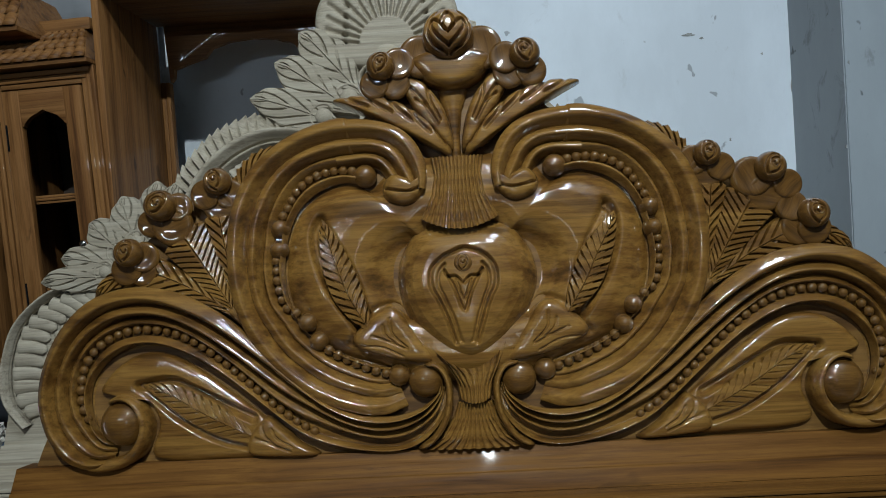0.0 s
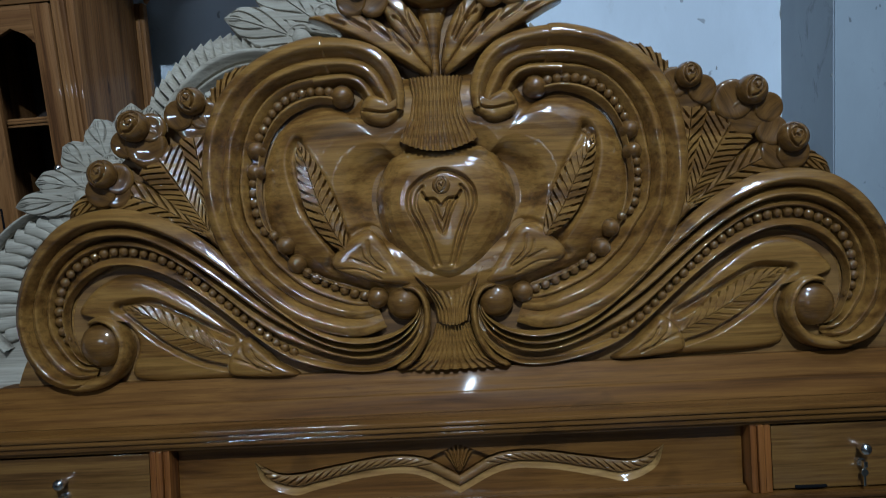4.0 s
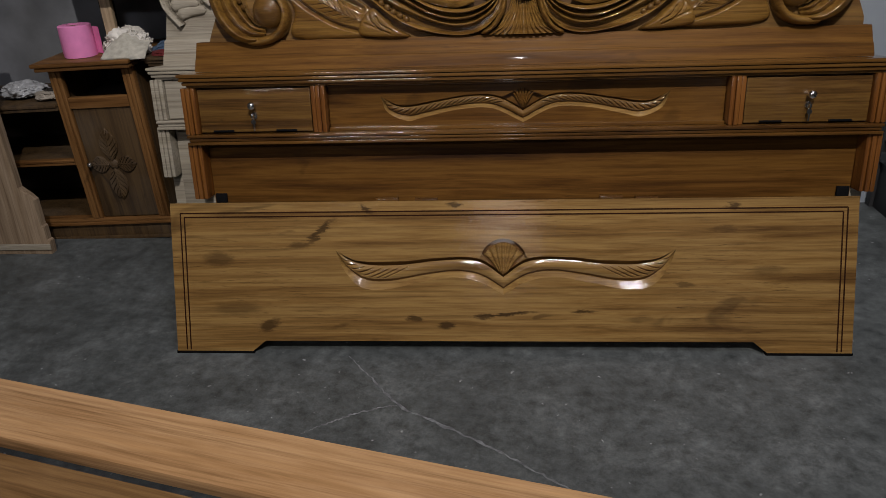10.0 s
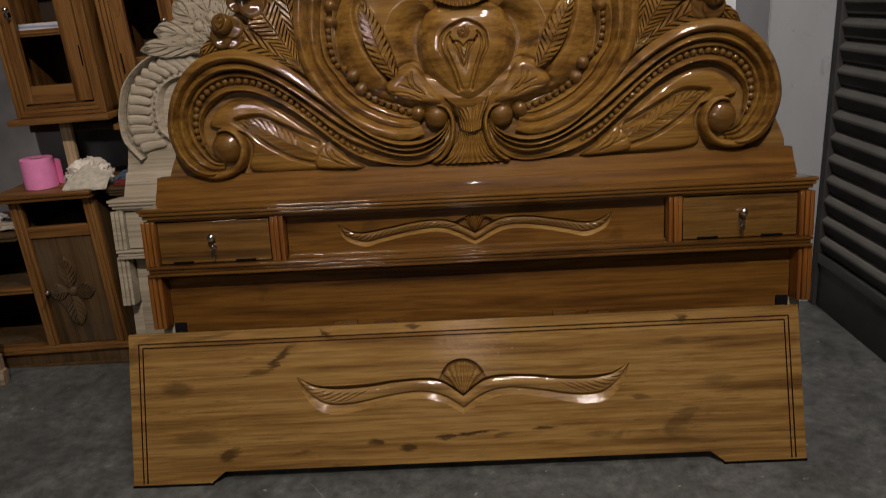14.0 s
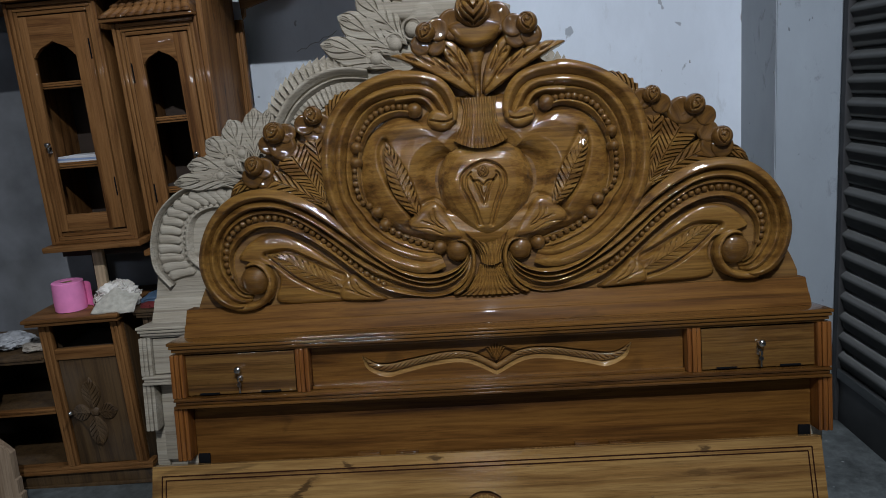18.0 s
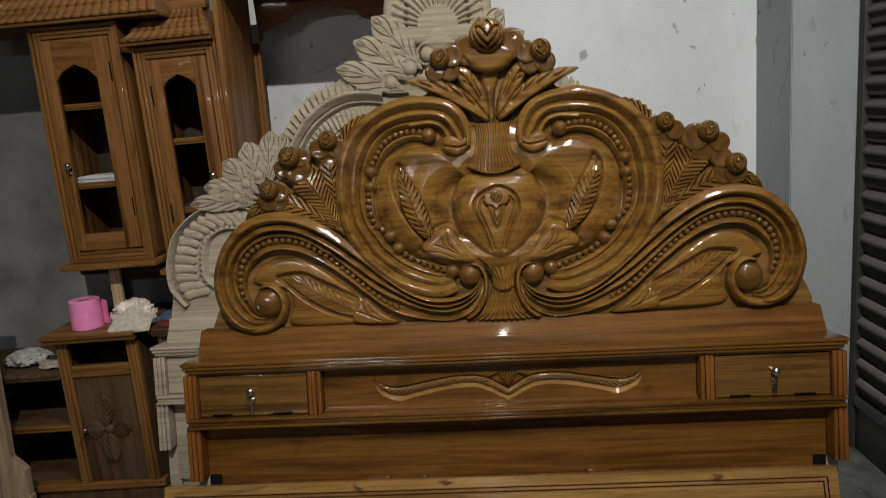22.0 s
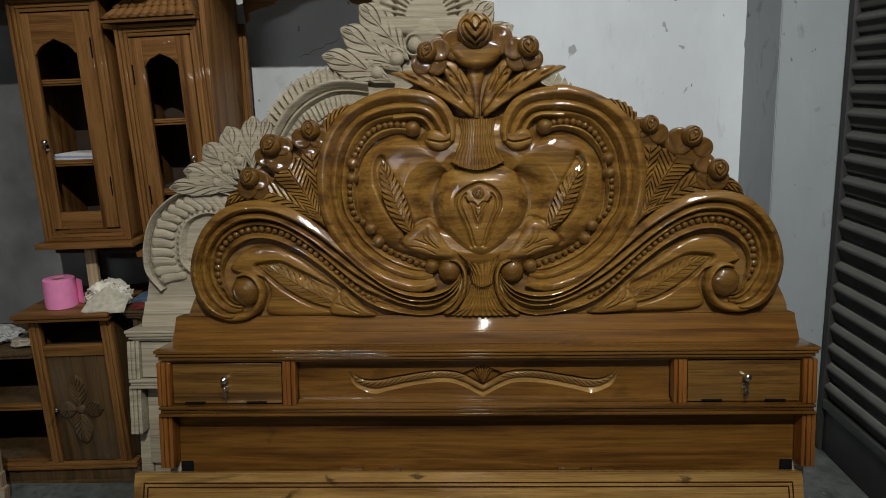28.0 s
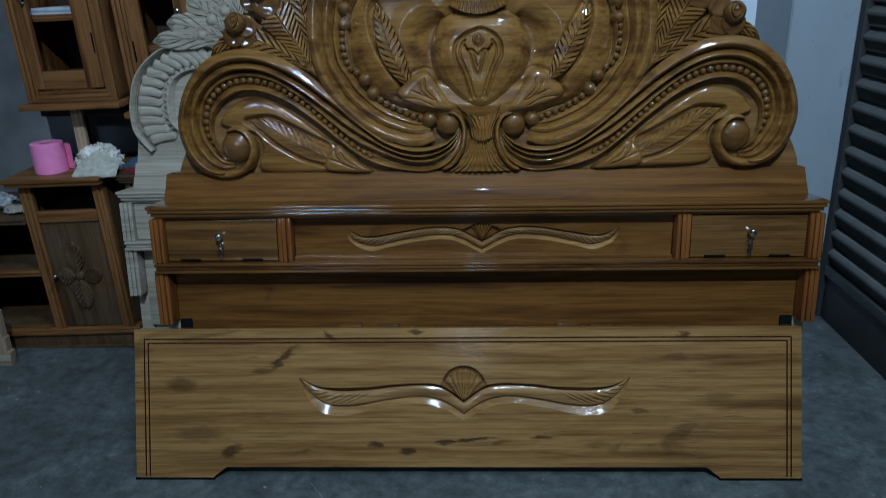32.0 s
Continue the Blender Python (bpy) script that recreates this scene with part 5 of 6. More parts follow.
def raw_headboard():
    e = empty("headboard", pose(-0.17, 0.2166, -0.0547, -LEAN), "unvarnished pale wooden headboard carved with leaves, standing behind", "headboard")
    case(e, RAW, RAW, RAW, True, 1.035)
    ball = disc_mesh("bead", RAW)
    outline = "-1.00,0.884 -0.985,0.990 -0.995,1.051 -0.987,1.111 -0.965,1.171 -0.920,1.218 -0.865,1.261 -0.80,1.30 -0.72,1.37 -0.64,1.42 -0.56,1.47 -0.52,1.53 -0.48,1.58 -0.42,1.63 -0.35,1.66 -0.28,1.68 -0.22,1.74 -0.15,1.80 -0.06,1.86"
    l = spline(outline, 80)
    prism("crest_board", [tuple(p) for p in l] + [(-p[0], p[1]) for p in l[::-1]], 0.0, 0.032, RAW, e, "pale carved crest board", 0.0)
    for side in (lambda u, v: (u - 0.10, v), lambda u, v: (0.10 - u, v)):
        so = "-0.84,0.925 -0.887,0.985 -0.897,1.051 -0.889,1.111 -0.869,1.171 -0.827,1.222 -0.769,1.261 -0.697,1.276 -0.62,1.270 -0.52,1.22 -0.42,1.13 -0.30,1.02 -0.15,0.94"
        si = "-0.735,0.985 -0.768,1.020 -0.774,1.060 -0.772,1.105 -0.760,1.145 -0.735,1.173 -0.694,1.193 -0.655,1.196 -0.60,1.185 -0.52,1.12 -0.42,1.02 -0.30,0.92 -0.15,0.89"
        band("s_scroll", so, si, [(-0.02, 0.12, 0.0, 0.022), (0.12, 0.17, 0.010, 0.002), (1.0, 1.22, -0.004, 0.020)], RAW, e, 90, side)
        a, b = spline(so, 64, side), spline(si, 64, side)
        for i in range(2, 48, 2):
            p, q = a[i] * 0.82 + b[i] * 0.18, a[max(0, i - 2)] * 0.14 + b[max(0, i - 2)] * 0.86
            stroke("flute", [tuple(p), tuple((p + q) / 2 + (a[i] - a[i - 1]) * 0.25), tuple(q)], 0.0205, 0.0125, 0.011, RAW, e, 13, base=0.003)
        beads(e, [tuple(v) for v in (a * 0.02 + b * 0.98)[2:50]], 36, 0.0082, ball, None, 0.006)
        co = "-0.46,1.36 -0.450,1.42 -0.425,1.480 -0.385,1.545 -0.320,1.603 -0.24,1.636 -0.165,1.640 -0.10,1.63"
        ci = "-0.41,1.36 -0.400,1.42 -0.375,1.470 -0.335,1.522 -0.280,1.563 -0.22,1.588 -0.16,1.592 -0.10,1.585"
        band("c_scroll", co, ci, [(0.0, 0.55, 0.004, 0.028), (0.55, 0.70, 0.014, 0.004), (0.70, 1.0, 0.004, 0.022)], RAW, e, 80, side)
        a, b = spline(co, 24, side), spline(ci, 24, side)
        for i in range(1, 24):
            w = a[i] - b[i]
            back = a[i - 1] - a[i]
            tooth(e, a[i] - w * 0.03, a[i - 1] - w * 0.03, a[i - 1] + w * 0.72 - back * 0.35, a[i] + w * 1.0 - back * 0.45, 0.004, 0.024)
            tooth(e, b[i] - w * 1.0 + back * 0.4, b[i - 1] - w * 1.0 + back * 0.4, b[i - 1] - w * 0.02, b[i] - w * 0.02, 0.002, 0.018)
        beads(e, [tuple(v) for v in (b - (a - b) * 1.15)], 30, 0.0080, ball, None, 0.004)
        # sprays of leaves between the scrolls and beside the shell
        for x0, z0, x1, z1, w in ((-0.55, 1.275, -0.800, 1.282, 0.030), (-0.55, 1.29, -0.748, 1.340, 0.036), (-0.55, 1.31, -0.676, 1.425, 0.042), (-0.53, 1.33, -0.592, 1.490, 0.042), (-0.50, 1.34, -0.500, 1.525, 0.036), (-0.47, 1.35, -0.448, 1.52, 0.028),
                                  (-0.01, 1.625, -0.258, 1.722, 0.042), (0.02, 1.66, -0.192, 1.812, 0.048), (0.04, 1.70, -0.126, 1.888, 0.050)):
            leaf("leaf", [(x0, z0), (x0 * 0.6 + x1 * 0.4 - 0.006, z0 * 0.6 + z1 * 0.4 + 0.010), (x0 * 0.2 + x1 * 0.8, z0 * 0.2 + z1 * 0.8 + 0.006), (x1, z1)], w * 1.22, 0.026, RAW, e, side, veins=4.5, full=0.58, base=0.0, slit=9.0, cut=0.007, slant=2.2, rim=0.16)
        for x, z, r in ((-0.593, 1.345, 0.026), (-0.548, 1.372, 0.024), (-0.628, 1.300, 0.024), (-0.068, 1.660, 0.030), (-0.002, 1.705, 0.032), (0.060, 1.750, 0.032)):
            x, z = side(x, z)
            put("bud", ball, e, "", at_size(x, z, -0.016, r * 0.8, 1.1))
            stroke("bud_rim", [(x + r * 1.1 * math.cos(k), z + r * 1.1 * math.sin(k)) for k in (0.3, 1.3, 2.3, 3.3, 4.3, 5.3)], 0.008, 0.006, 0.030, RAW, e, 24, base=0.0)
    # shell at the top: a smooth pointed plate with cuts that fan out to its rim
    half = [(-0.12, 1.79), (-0.175, 1.86), (-0.180, 1.94), (-0.135, 2.02), (-0.078, 2.085)]
    rim = half + [(0, 2.165)] + [(-x, z) for x, z in half[::-1]]
    cuts = []
    for k in range(17):
        a = radians(4 + 172 * k / 16)
        reach = 0.155 + 0.125 * math.sin(a) ** 3
        for r0, r1, w in ((0.075, reach * 0.72, 0.0065), (reach * 0.70, reach, 0.0080)):
            cuts.append(([(r * math.cos(a + (r - r0) * 0.6 * math.cos(a)), 1.84 + r * math.sin(a + (r - r0) * 0.6 * math.cos(a))) for r in (r0, (r0 + r1) / 2, r1)], w, 0.013))
    dome("shell", rim, 0.026, RAW, e, base=0.0, edge=0.15, n=220, rings=70, centre=(0, 1.90), lines=cuts)
    dome("shell_heart", [(0.075 * math.cos(k * math.pi / 6), 1.80 + 0.075 * math.sin(k * math.pi / 6)) for k in range(12)], 0.03, RAW, e, base=0.0, edge=2)


raw_headboard()

# ---- cabinets, left ----


def roof(e, x0, x1, y0, y1, z0, z1, overs, mat):
    """A little hipped roof of carved pantiles with a ridge board."""
    x0, x1, over = x0 - overs[0], x1 + overs[1], 0.0
    inx, iny = 0.075, (y1 - y0) * 0.45
    bm = bmesh.new()
    lo = [bm.verts.new(v) for v in ((x0 - over, y0 - 0.04, z0), (x1 + over, y0 - 0.04, z0), (x1 + over, y1, z0), (x0 - over, y1, z0))]
    hi = [bm.verts.new(v) for v in ((x0 + inx, y0 + iny, z1), (x1 - inx, y0 + iny, z1), (x1 - inx, y1, z1), (x0 + inx, y1, z1))]
    for i in range(4):
        bm.faces.new((lo[i], lo[(i + 1) % 4], hi[(i + 1) % 4], hi[i]))
    bm.faces.new(lo[::-1]), bm.faces.new(hi)
    r = part("roof", bm, mat, e, "hipped tiled roof")
    n, rows = round((x1 - x0) / 0.034), 3
    for k in range(rows):
        for i in range(n):
            ta, tb = k / rows, (k + 1) / rows
            fx = (i + 0.5) / n
            def at(t, lift):
                xa = (x0 - over) * (1 - t) + (x0 + inx) * t
                xb = (x1 + over) * (1 - t) + (x1 - inx) * t
                return Vector((xa + (xb - xa) * fx, (y0 - 0.04) * (1 - t) + (y0 + iny) * t - lift * 0.8, z0 + (z1 - z0) * t + lift * 0.6)), (xb - xa) / n / 2
            (pa, wa), (pb, wb) = at(ta, 0.009), at(tb, 0.002)
            v, f = [], []
            for p, w in ((pa, wa), (pb, wb)):
                for q in range(6):
                    g = math.pi * q / 5
                    v.append((p.x - math.cos(g) * w * 0.97, p.y - math.sin(g) * 0.007, p.z + math.sin(g) * 0.006 - 0.004))
            f = [(q, q + 1, 7 + q, 6 + q) for q in range(5)] + [tuple(range(6))[::-1]]
            put("tile", mesh_of("tile", v, f, mat), r)
    box("ridge", x0 + inx - 0.02, x1 - inx + 0.02, y0 + iny - 0.02, y0 + iny + 0.03, z1 - 0.006, z1 + 0.028, CABINET_X, e, bevel=0.003)
    box("eave", x0 - over, x1 + over, y0 - 0.04, y1, z0 - 0.012, z0, CABINET_X, e, bevel=0.002)


def arch_door(e, x0, x1, y, z0, z1, wx0, wx1, wz0, wz1, hinge_left):
    """A framed door with an ogee-arched opening."""
    d = box("door_stile", x0, wx0, y, y + 0.02, z0, z1, CABINET, e, "door with an arched opening", 0.002)
    box("stile", wx1, x1, y, y + 0.02, z0, z1, CABINET, d, bevel=0.002)
    box("bottom_rail", wx0, wx1, y + 0.001, y + 0.02, z0, wz0, CABINET_X, d, bevel=0.002)
    w, c = wx1 - wx0, (wx0 + wx1) / 2
    arch = [(wx0, z1), (wx0, wz1 - 0.32 * w), (wx0 + 0.03 * w, wz1 - 0.34 * w), (wx0 + 0.08 * w, wz1 - 0.26 * w), (wx0 + 0.2 * w, wz1 - 0.14 * w), (wx0 + 0.38 * w, wz1 - 0.06 * w), (c, wz1)]
    arch += [(2 * c - a, b) for a, b in arch[::-1][1:]]
    prism("arched_rail", arch, y + 0.001, y + 0.02, CABINET_X, d, bevel=0.0015)
    hx = x0 + 0.004 if hinge_left else x1 - 0.004
    for hz in (z0 + 0.12, z1 - 0.16):
        box("hinge", hx - 0.0022, hx + 0.0022, y - 0.003, y + 0.004, hz, hz + 0.07, BLACK, d, "small black hinge", 0.001)
    kx, kz = (x1 - 0.03, z0 + 0.40 * (z1 - z0)) if hinge_left else (x0 + 0.025, z0 + 0.42 * (z1 - z0))
    bm = bmesh.new()
    bmesh.ops.create_uvsphere(bm, u_segments=12, v_segments=8, radius=0.011, matrix=Matrix.Translation((kx, y - 0.02, kz)))
    box_bm(kx - 0.004, kx + 0.004, y - 0.02, y, kz - 0.03, kz - 0.01, 0.001, bm)
    part("knob", bm, BRASS, d, "small chrome knob", True)


def show_cabinet(label, x0, x1, y, depth, z0, z1, roof_h, roof_over, hinge_left, win, shelves):
    e = empty("display_cabinet", Matrix.Translation((0, 0, 0)), label, "cabinet", "display cabinets")
    for sx, xa, xb in ((0, x0, x0 + 0.022), (1, x1 - 0.022, x1)):
        box("side_panel", xa, xb, y + 0.012, y + depth, z0, z1, CABINET, e, bevel=0.002)
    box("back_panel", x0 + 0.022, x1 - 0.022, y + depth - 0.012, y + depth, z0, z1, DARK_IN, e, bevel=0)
    box("top_board", x0, x1, y + 0.012, y + depth, z1 - 0.018, z1, CABINET_X, e, bevel=0.002)
    box("bottom_board", x0, x1, y + 0.012, y + depth - 0.012, z0, z0 + 0.018, CABINET_X, e, bevel=0.002)
    box("base_board", x0 - 0.02, x1 + 0.02, y - 0.045, y + depth, z0 - 0.022, z0 - 0.001, CABINET_X, e, bevel=0.004)
    # stepped face frame
    for k in range(3):
        a, b = 0.014 * k, 0.014 * (k + 1) - 0.001
        box("face_frame", x0 + a, x0 + b, y - 0.006 + 0.005 * k, y + 0.012, z0, z1, CABINET, e, bevel=0.003)
        box("face_frame", x1 - b, x1 - a, y - 0.006 + 0.005 * k, y + 0.012, z0, z1, CABINET, e, bevel=0.003)
        box("face_frame", x0 + b, x1 - b, y - 0.005 + 0.005 * k, y + 0.012, z1 - b - 0.004, z1 - a - 0.004, CABINET_X, e, bevel=0.003)
        box("face_frame", x0 + b, x1 - b, y - 0.005 + 0.005 * k, y + 0.012, z0 + a, z0 + b, CABINET_X, e, bevel=0.003)
    f = 0.044
    wx0, wx1, wz0, wz1 = win
    arch_door(e, x0 + f, x1 - f, y - 0.002, z0 + f + 0.004, z1 - f - 0.006, wx0, wx1, wz0, wz1, hinge_left)
    for k, sz in enumerate(shelves):
        z = wz0 + (wz1 - wz0) * sz
        for q in range(3):
            box("shelf_nosing", x0 + 0.024, x1 - 0.024, y + 0.03 + 0.004 * (q != 1), y + 0.05, z + q * 0.008, z + q * 0.008 + 0.0075, CABINET_X, e, bevel=0.003)
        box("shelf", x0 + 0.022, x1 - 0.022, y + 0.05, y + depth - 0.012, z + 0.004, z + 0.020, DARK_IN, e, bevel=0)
    roof(e, x0, x1, y, y + depth, z1 + 0.013, z1 + roof_h, roof_over, CABINET_X)
    return e


def low_unit():
    """The foot of a dressing table: a pedestal with a carved door and a low open shelf beside it."""
    e = empty("dressing_table_base", Matrix.Identity(4), "dusty dressing table base with a carved flower door and open shelves", "cabinet")
    x0, x1, y, d, h = -1.712, -1.386, 0.52, 0.38, 0.728
    for k in range(2):
        box("top_board", x0 - 0.036 + 0.008 * k, x1 + 0.014 - 0.004 * k, y - 0.04 + 0.008 * k, y + d, h - 0.016 * (k + 1) + 0.001, h - 0.016 * k, CABINET_X, e, bevel=0.005)
    for sx, xa in ((0, x0), (1, x1)):
        for q in range(3):
            a = xa + (0.015 * q if sx == 0 else -0.015 * (q + 1))
            box("post_reed", a, a + 0.0145, y + 0.003 * (q != 1), y + 0.03, 0.096, h - 0.032, CABINET, e, bevel=0.004)
        xb = xa if sx == 0 else xa - 0.02
        box("side_panel", xb, xb + 0.02, y + 0.03, y + d, 0.0, h - 0.032, OLD_CAB, e, bevel=0.001)
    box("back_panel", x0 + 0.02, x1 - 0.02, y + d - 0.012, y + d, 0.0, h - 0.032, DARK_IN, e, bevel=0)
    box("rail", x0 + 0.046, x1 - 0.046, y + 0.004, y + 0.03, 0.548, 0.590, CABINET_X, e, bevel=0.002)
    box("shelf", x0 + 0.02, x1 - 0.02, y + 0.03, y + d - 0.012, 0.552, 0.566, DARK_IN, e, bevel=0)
    door = box("door", x0 + 0.048, x1 - 0.048, y + 0.012, y + 0.028, 0.100, 0.546, OLD_CAB, e, "dull brown door", 0.002)
    cx, cz = (x0 + x1) / 2 - 0.012, 0.322
    for ang, ln, w in ((90, 0.145, 0.036), (270, 0.150, 0.036), (0, 0.092, 0.034), (180, 0.092, 0.034)):
        c, sn = math.cos(radians(ang)), math.sin(radians(ang))
        l = leaf("flower_leaf", [(cx + c * 0.016, cz + sn * 0.016), (cx + c * ln * 0.5, cz + sn * ln * 0.5), (cx + c * ln * 0.85, cz + sn * ln * 0.85), (cx + c * ln, cz + sn * ln)], w, 0.010, OLD_CAB, door, veins=6, cut=0.006, full=0.5, base=0.0)
        l.location.y = y + 0.012
    put("flower_boss", disc_mesh("flower_boss", OLD_CAB), door, m=at_size(cx, cz, y + 0.012, 0.021, 0.7))
    bm = bmesh.new()
    bmesh.ops.create_uvsphere(bm, u_segments=12, v_segments=8, radius=0.010, matrix=Matrix.Translation((x0 + 0.060, y - 0.004, cz + 0.006)))
    part("knob", bm, BRASS, door, "small chrome knob", True)
    # low open shelf
    xl = -2.32
    for k in range(2):
        box("low_top", xl, x0 - 0.002, y - 0.012 + 0.006 * k, y + d, 0.572 - 0.014 * (k + 1) + 0.001, 0.572 - 0.014 * k, OLD_CAB, e, "dusty low shelf top", 0.005)
    for q in range(2):
        box("mid_shelf_nosing", xl, x0 - 0.002, y + 0.003 * q, y + 0.03, 0.338 - 0.012 * q, 0.3495 - 0.012 * q, CABINET_X, e, bevel=0.004)
    box("mid_shelf", xl, x0 - 0.002, y + 0.03, y + d - 0.012, 0.33, 0.346, OLD_CAB, e, bevel=0)
    box("low_floor", xl, x0 - 0.002, y + 0.05, y + d - 0.012, 0.078, 0.095, OLD_CAB, e, bevel=0)
    box("low_back", xl, x0 - 0.002, y + d - 0.012, y + d, 0.0, 0.544, DARK_IN, e, bevel=0)
    box("low_side", xl - 0.02, xl, y, y + d, 0.0, 0.572, OLD_CAB, e, bevel=0.001)
    box("plinth", xl, x1 + 0.02, y + 0.012, y + 0.05, 0.0, 0.067, OLD_CAB, e, bevel=0.004)
    for q in range(2):
        box("plinth_cap", xl, x1 + 0.02, y - 0.004 + 0.004 * q, y + 0.05, 0.068 + 0.0140 * q, 0.0815 + 0.0140 * q, CABINET_X, e, bevel=0.004)
    box("plinth_foot", xl, x1 + 0.02, y + 0.004, y + 0.012, 0.0, 0.016, OLD_CAB, e, bevel=0.003)
    return e


def side_cabinet():
    """A plain dark cabinet squeezed between the dressing table base and the pale headboard."""
    e = empty("side_cabinet", Matrix.Identity(4), "dark brown side cabinet squeezed behind the pale headboard", "cabinet")
    x0, x1, y, d, h = -1.335, -1.02, 0.555, 0.38, 0.728
    for k in range(3):
        box("top_board", x0 - 0.03 + 0.007 * k, x1, y - 0.03 + 0.007 * k, y + d, h - 0.012 * (k + 1) + 0.001, h - 0.012 * k, OLD_CAB, e, bevel=0.004)
    box("side_panel", x0, x0 + 0.02, y + 0.0, y + d, 0.0, h - 0.036, OLD_CAB, e, bevel=0.002)
    box("front_panel", x0 + 0.02, x1, y + 0.006, y + 0.024, 0.0, h - 0.036, OLD_CAB, e, bevel=0.002)
    box("back_panel", x0 + 0.02, x1, y + d - 0.012, y + d, 0.0, h - 0.036, DARK_IN, e, bevel=0)


def arch_unit():
    """The tall frame of a dressing mirror with a scalloped arch, its glass not yet fitted."""
    e = empty("mirror_frame", Matrix.Identity(4), "tall wooden dressing mirror frame with a scalloped arch and no glass", "mirror frame")
    box("side_panel", -0.967, -0.947, 0.552, 0.930, 0.30, 1.975, CABINET, e, "tall plain side panel", 0.002)
    for q in range(3):
        box("stile_reed", -0.966 + 0.016 * q, -0.951 + 0.016 * q, 0.931 + 0.003 * (q % 2), 0.962, 0.30, 1.80, CABINET, e, bevel=0.004)
        box("stile_reed", -0.372 + 0.016 * q, -0.357 + 0.016 * q, 0.931 + 0.003 * (q % 2), 0.962, 0.30, 1.975, CABINET, e, bevel=0.004)
    half = [(-0.918, 1.80), (-0.905, 1.815), (-0.903, 1.84), (-0.86, 1.855), (-0.80, 1.872), (-0.778, 1.90), (-0.72, 1.918), (-0.645, 1.925)]
    arch = half + [(-1.29 - a, b) for a, b in half[::-1][1:]]
    # above the top board the rail is unseen, added height that blocks light
    prism("arched_rail", arch + [(-0.372, 2.30), (-0.947, 2.30)], 0.935, 0.962, CABINET_X, e, "scalloped arch rail", 0.003)
    box("foot_board", -0.947, -0.324, 0.931, 0.962, 0.0, 0.30, OLD_CAB, e, bevel=0.002)
    box("foot_side", -0.967, -0.947, 0.552, 0.962, 0.0, 0.30, OLD_CAB, e, bevel=0.002)
    box("top_board", -0.967, -0.324, 0.55, 0.934, 1.976, 2.0, CABINET_X, e, bevel=0.003)
    box("back_board", -1.27, -0.968, 0.90, 0.92, 0.0, 0.97, DARK_IN, e, bevel=0)
    box("bearer", -1.66, -0.968, 0.66, 0.70, 0.925, 0.952, DARK_IN, e, "dark bearer under the cabinets", 0.002)
    box("back_post", -1.655, -1.61, 0.86, 0.90, 0.0, 0.952, DARK_IN, e, bevel=0.002)
    box("back_rail", -1.66, -0.968, 0.86, 0.899, 0.925, 0.952, DARK_IN, e, bevel=0.002)


CAB_Y = 0.55
racked(show_cabinet("wooden display cabinet with a tiled roof and arched door", -1.655, -1.325, CAB_Y, 0.30, 0.998, 1.868, 0.16, (0.32, 0.17), False, (-1.582, -1.428, 1.108, 1.729), (0.27, 0.74)), -1.49, 2.19, 1.4)
racked(show_cabinet("narrow wooden display cabinet with a tiled roof and arched door", -1.275, -0.970, CAB_Y, 0.30, 0.975, 1.785, 0.135, (0.025, 0.0), True, (-1.185, -1.063, 1.05, 1.678), (0.19, 0.60)), -0.97, 1.785, 2.0)
racked(low_unit(), -1.54, 0.0, 1.6)
side_cabinet()
arch_unit()
tagged(box("prop_stick", -1.512, -1.472, 0.60, 0.622, 0.7285, 0.975, wood("pale_stick", (0.28, 0.2, 0.12), (0.42, 0.31, 0.19), (0.5, 0.38, 0.25), 0.7, 0.0, "z"), bevel=0.002), "pale bare wooden prop under the display cabinet", "stick")


def leaning_panel():
    pts = [(-1.835, 0.0), (-1.832, 0.055), (-1.842, 0.06), (-1.842, 0.115), (-1.848, 0.12), (-1.850, 0.225), (-1.868, 0.245), (-1.888, 0.262), (-1.902, 0.275), (-1.906, 0.42), (-1.915, 0.75), (-1.92, 1.02), (-2.15, 1.02), (-2.15, 0.0)]
    e = empty("bed_panel", Matrix.Translation((0, 0.385, 0)) @ Matrix.Rotation(radians(-3), 4, "X"), "bare unvarnished bed side panel with a stepped edge, standing upright", "panel")
    prism("board", pts, 0.0, 0.035, wood("weathered_board", (0.15, 0.10, 0.06), (0.24, 0.17, 0.105), (0.31, 0.23, 0.15), 0.75, 0, "z", 1.0, 0.4, 0.3), e, "bare grey-brown board", 0.003)
    box("foot_strip", -2.15, -1.83, -0.006, -0.0005, 0.02, 0.045, RAW, e, bevel=0.002)


leaning_panel()


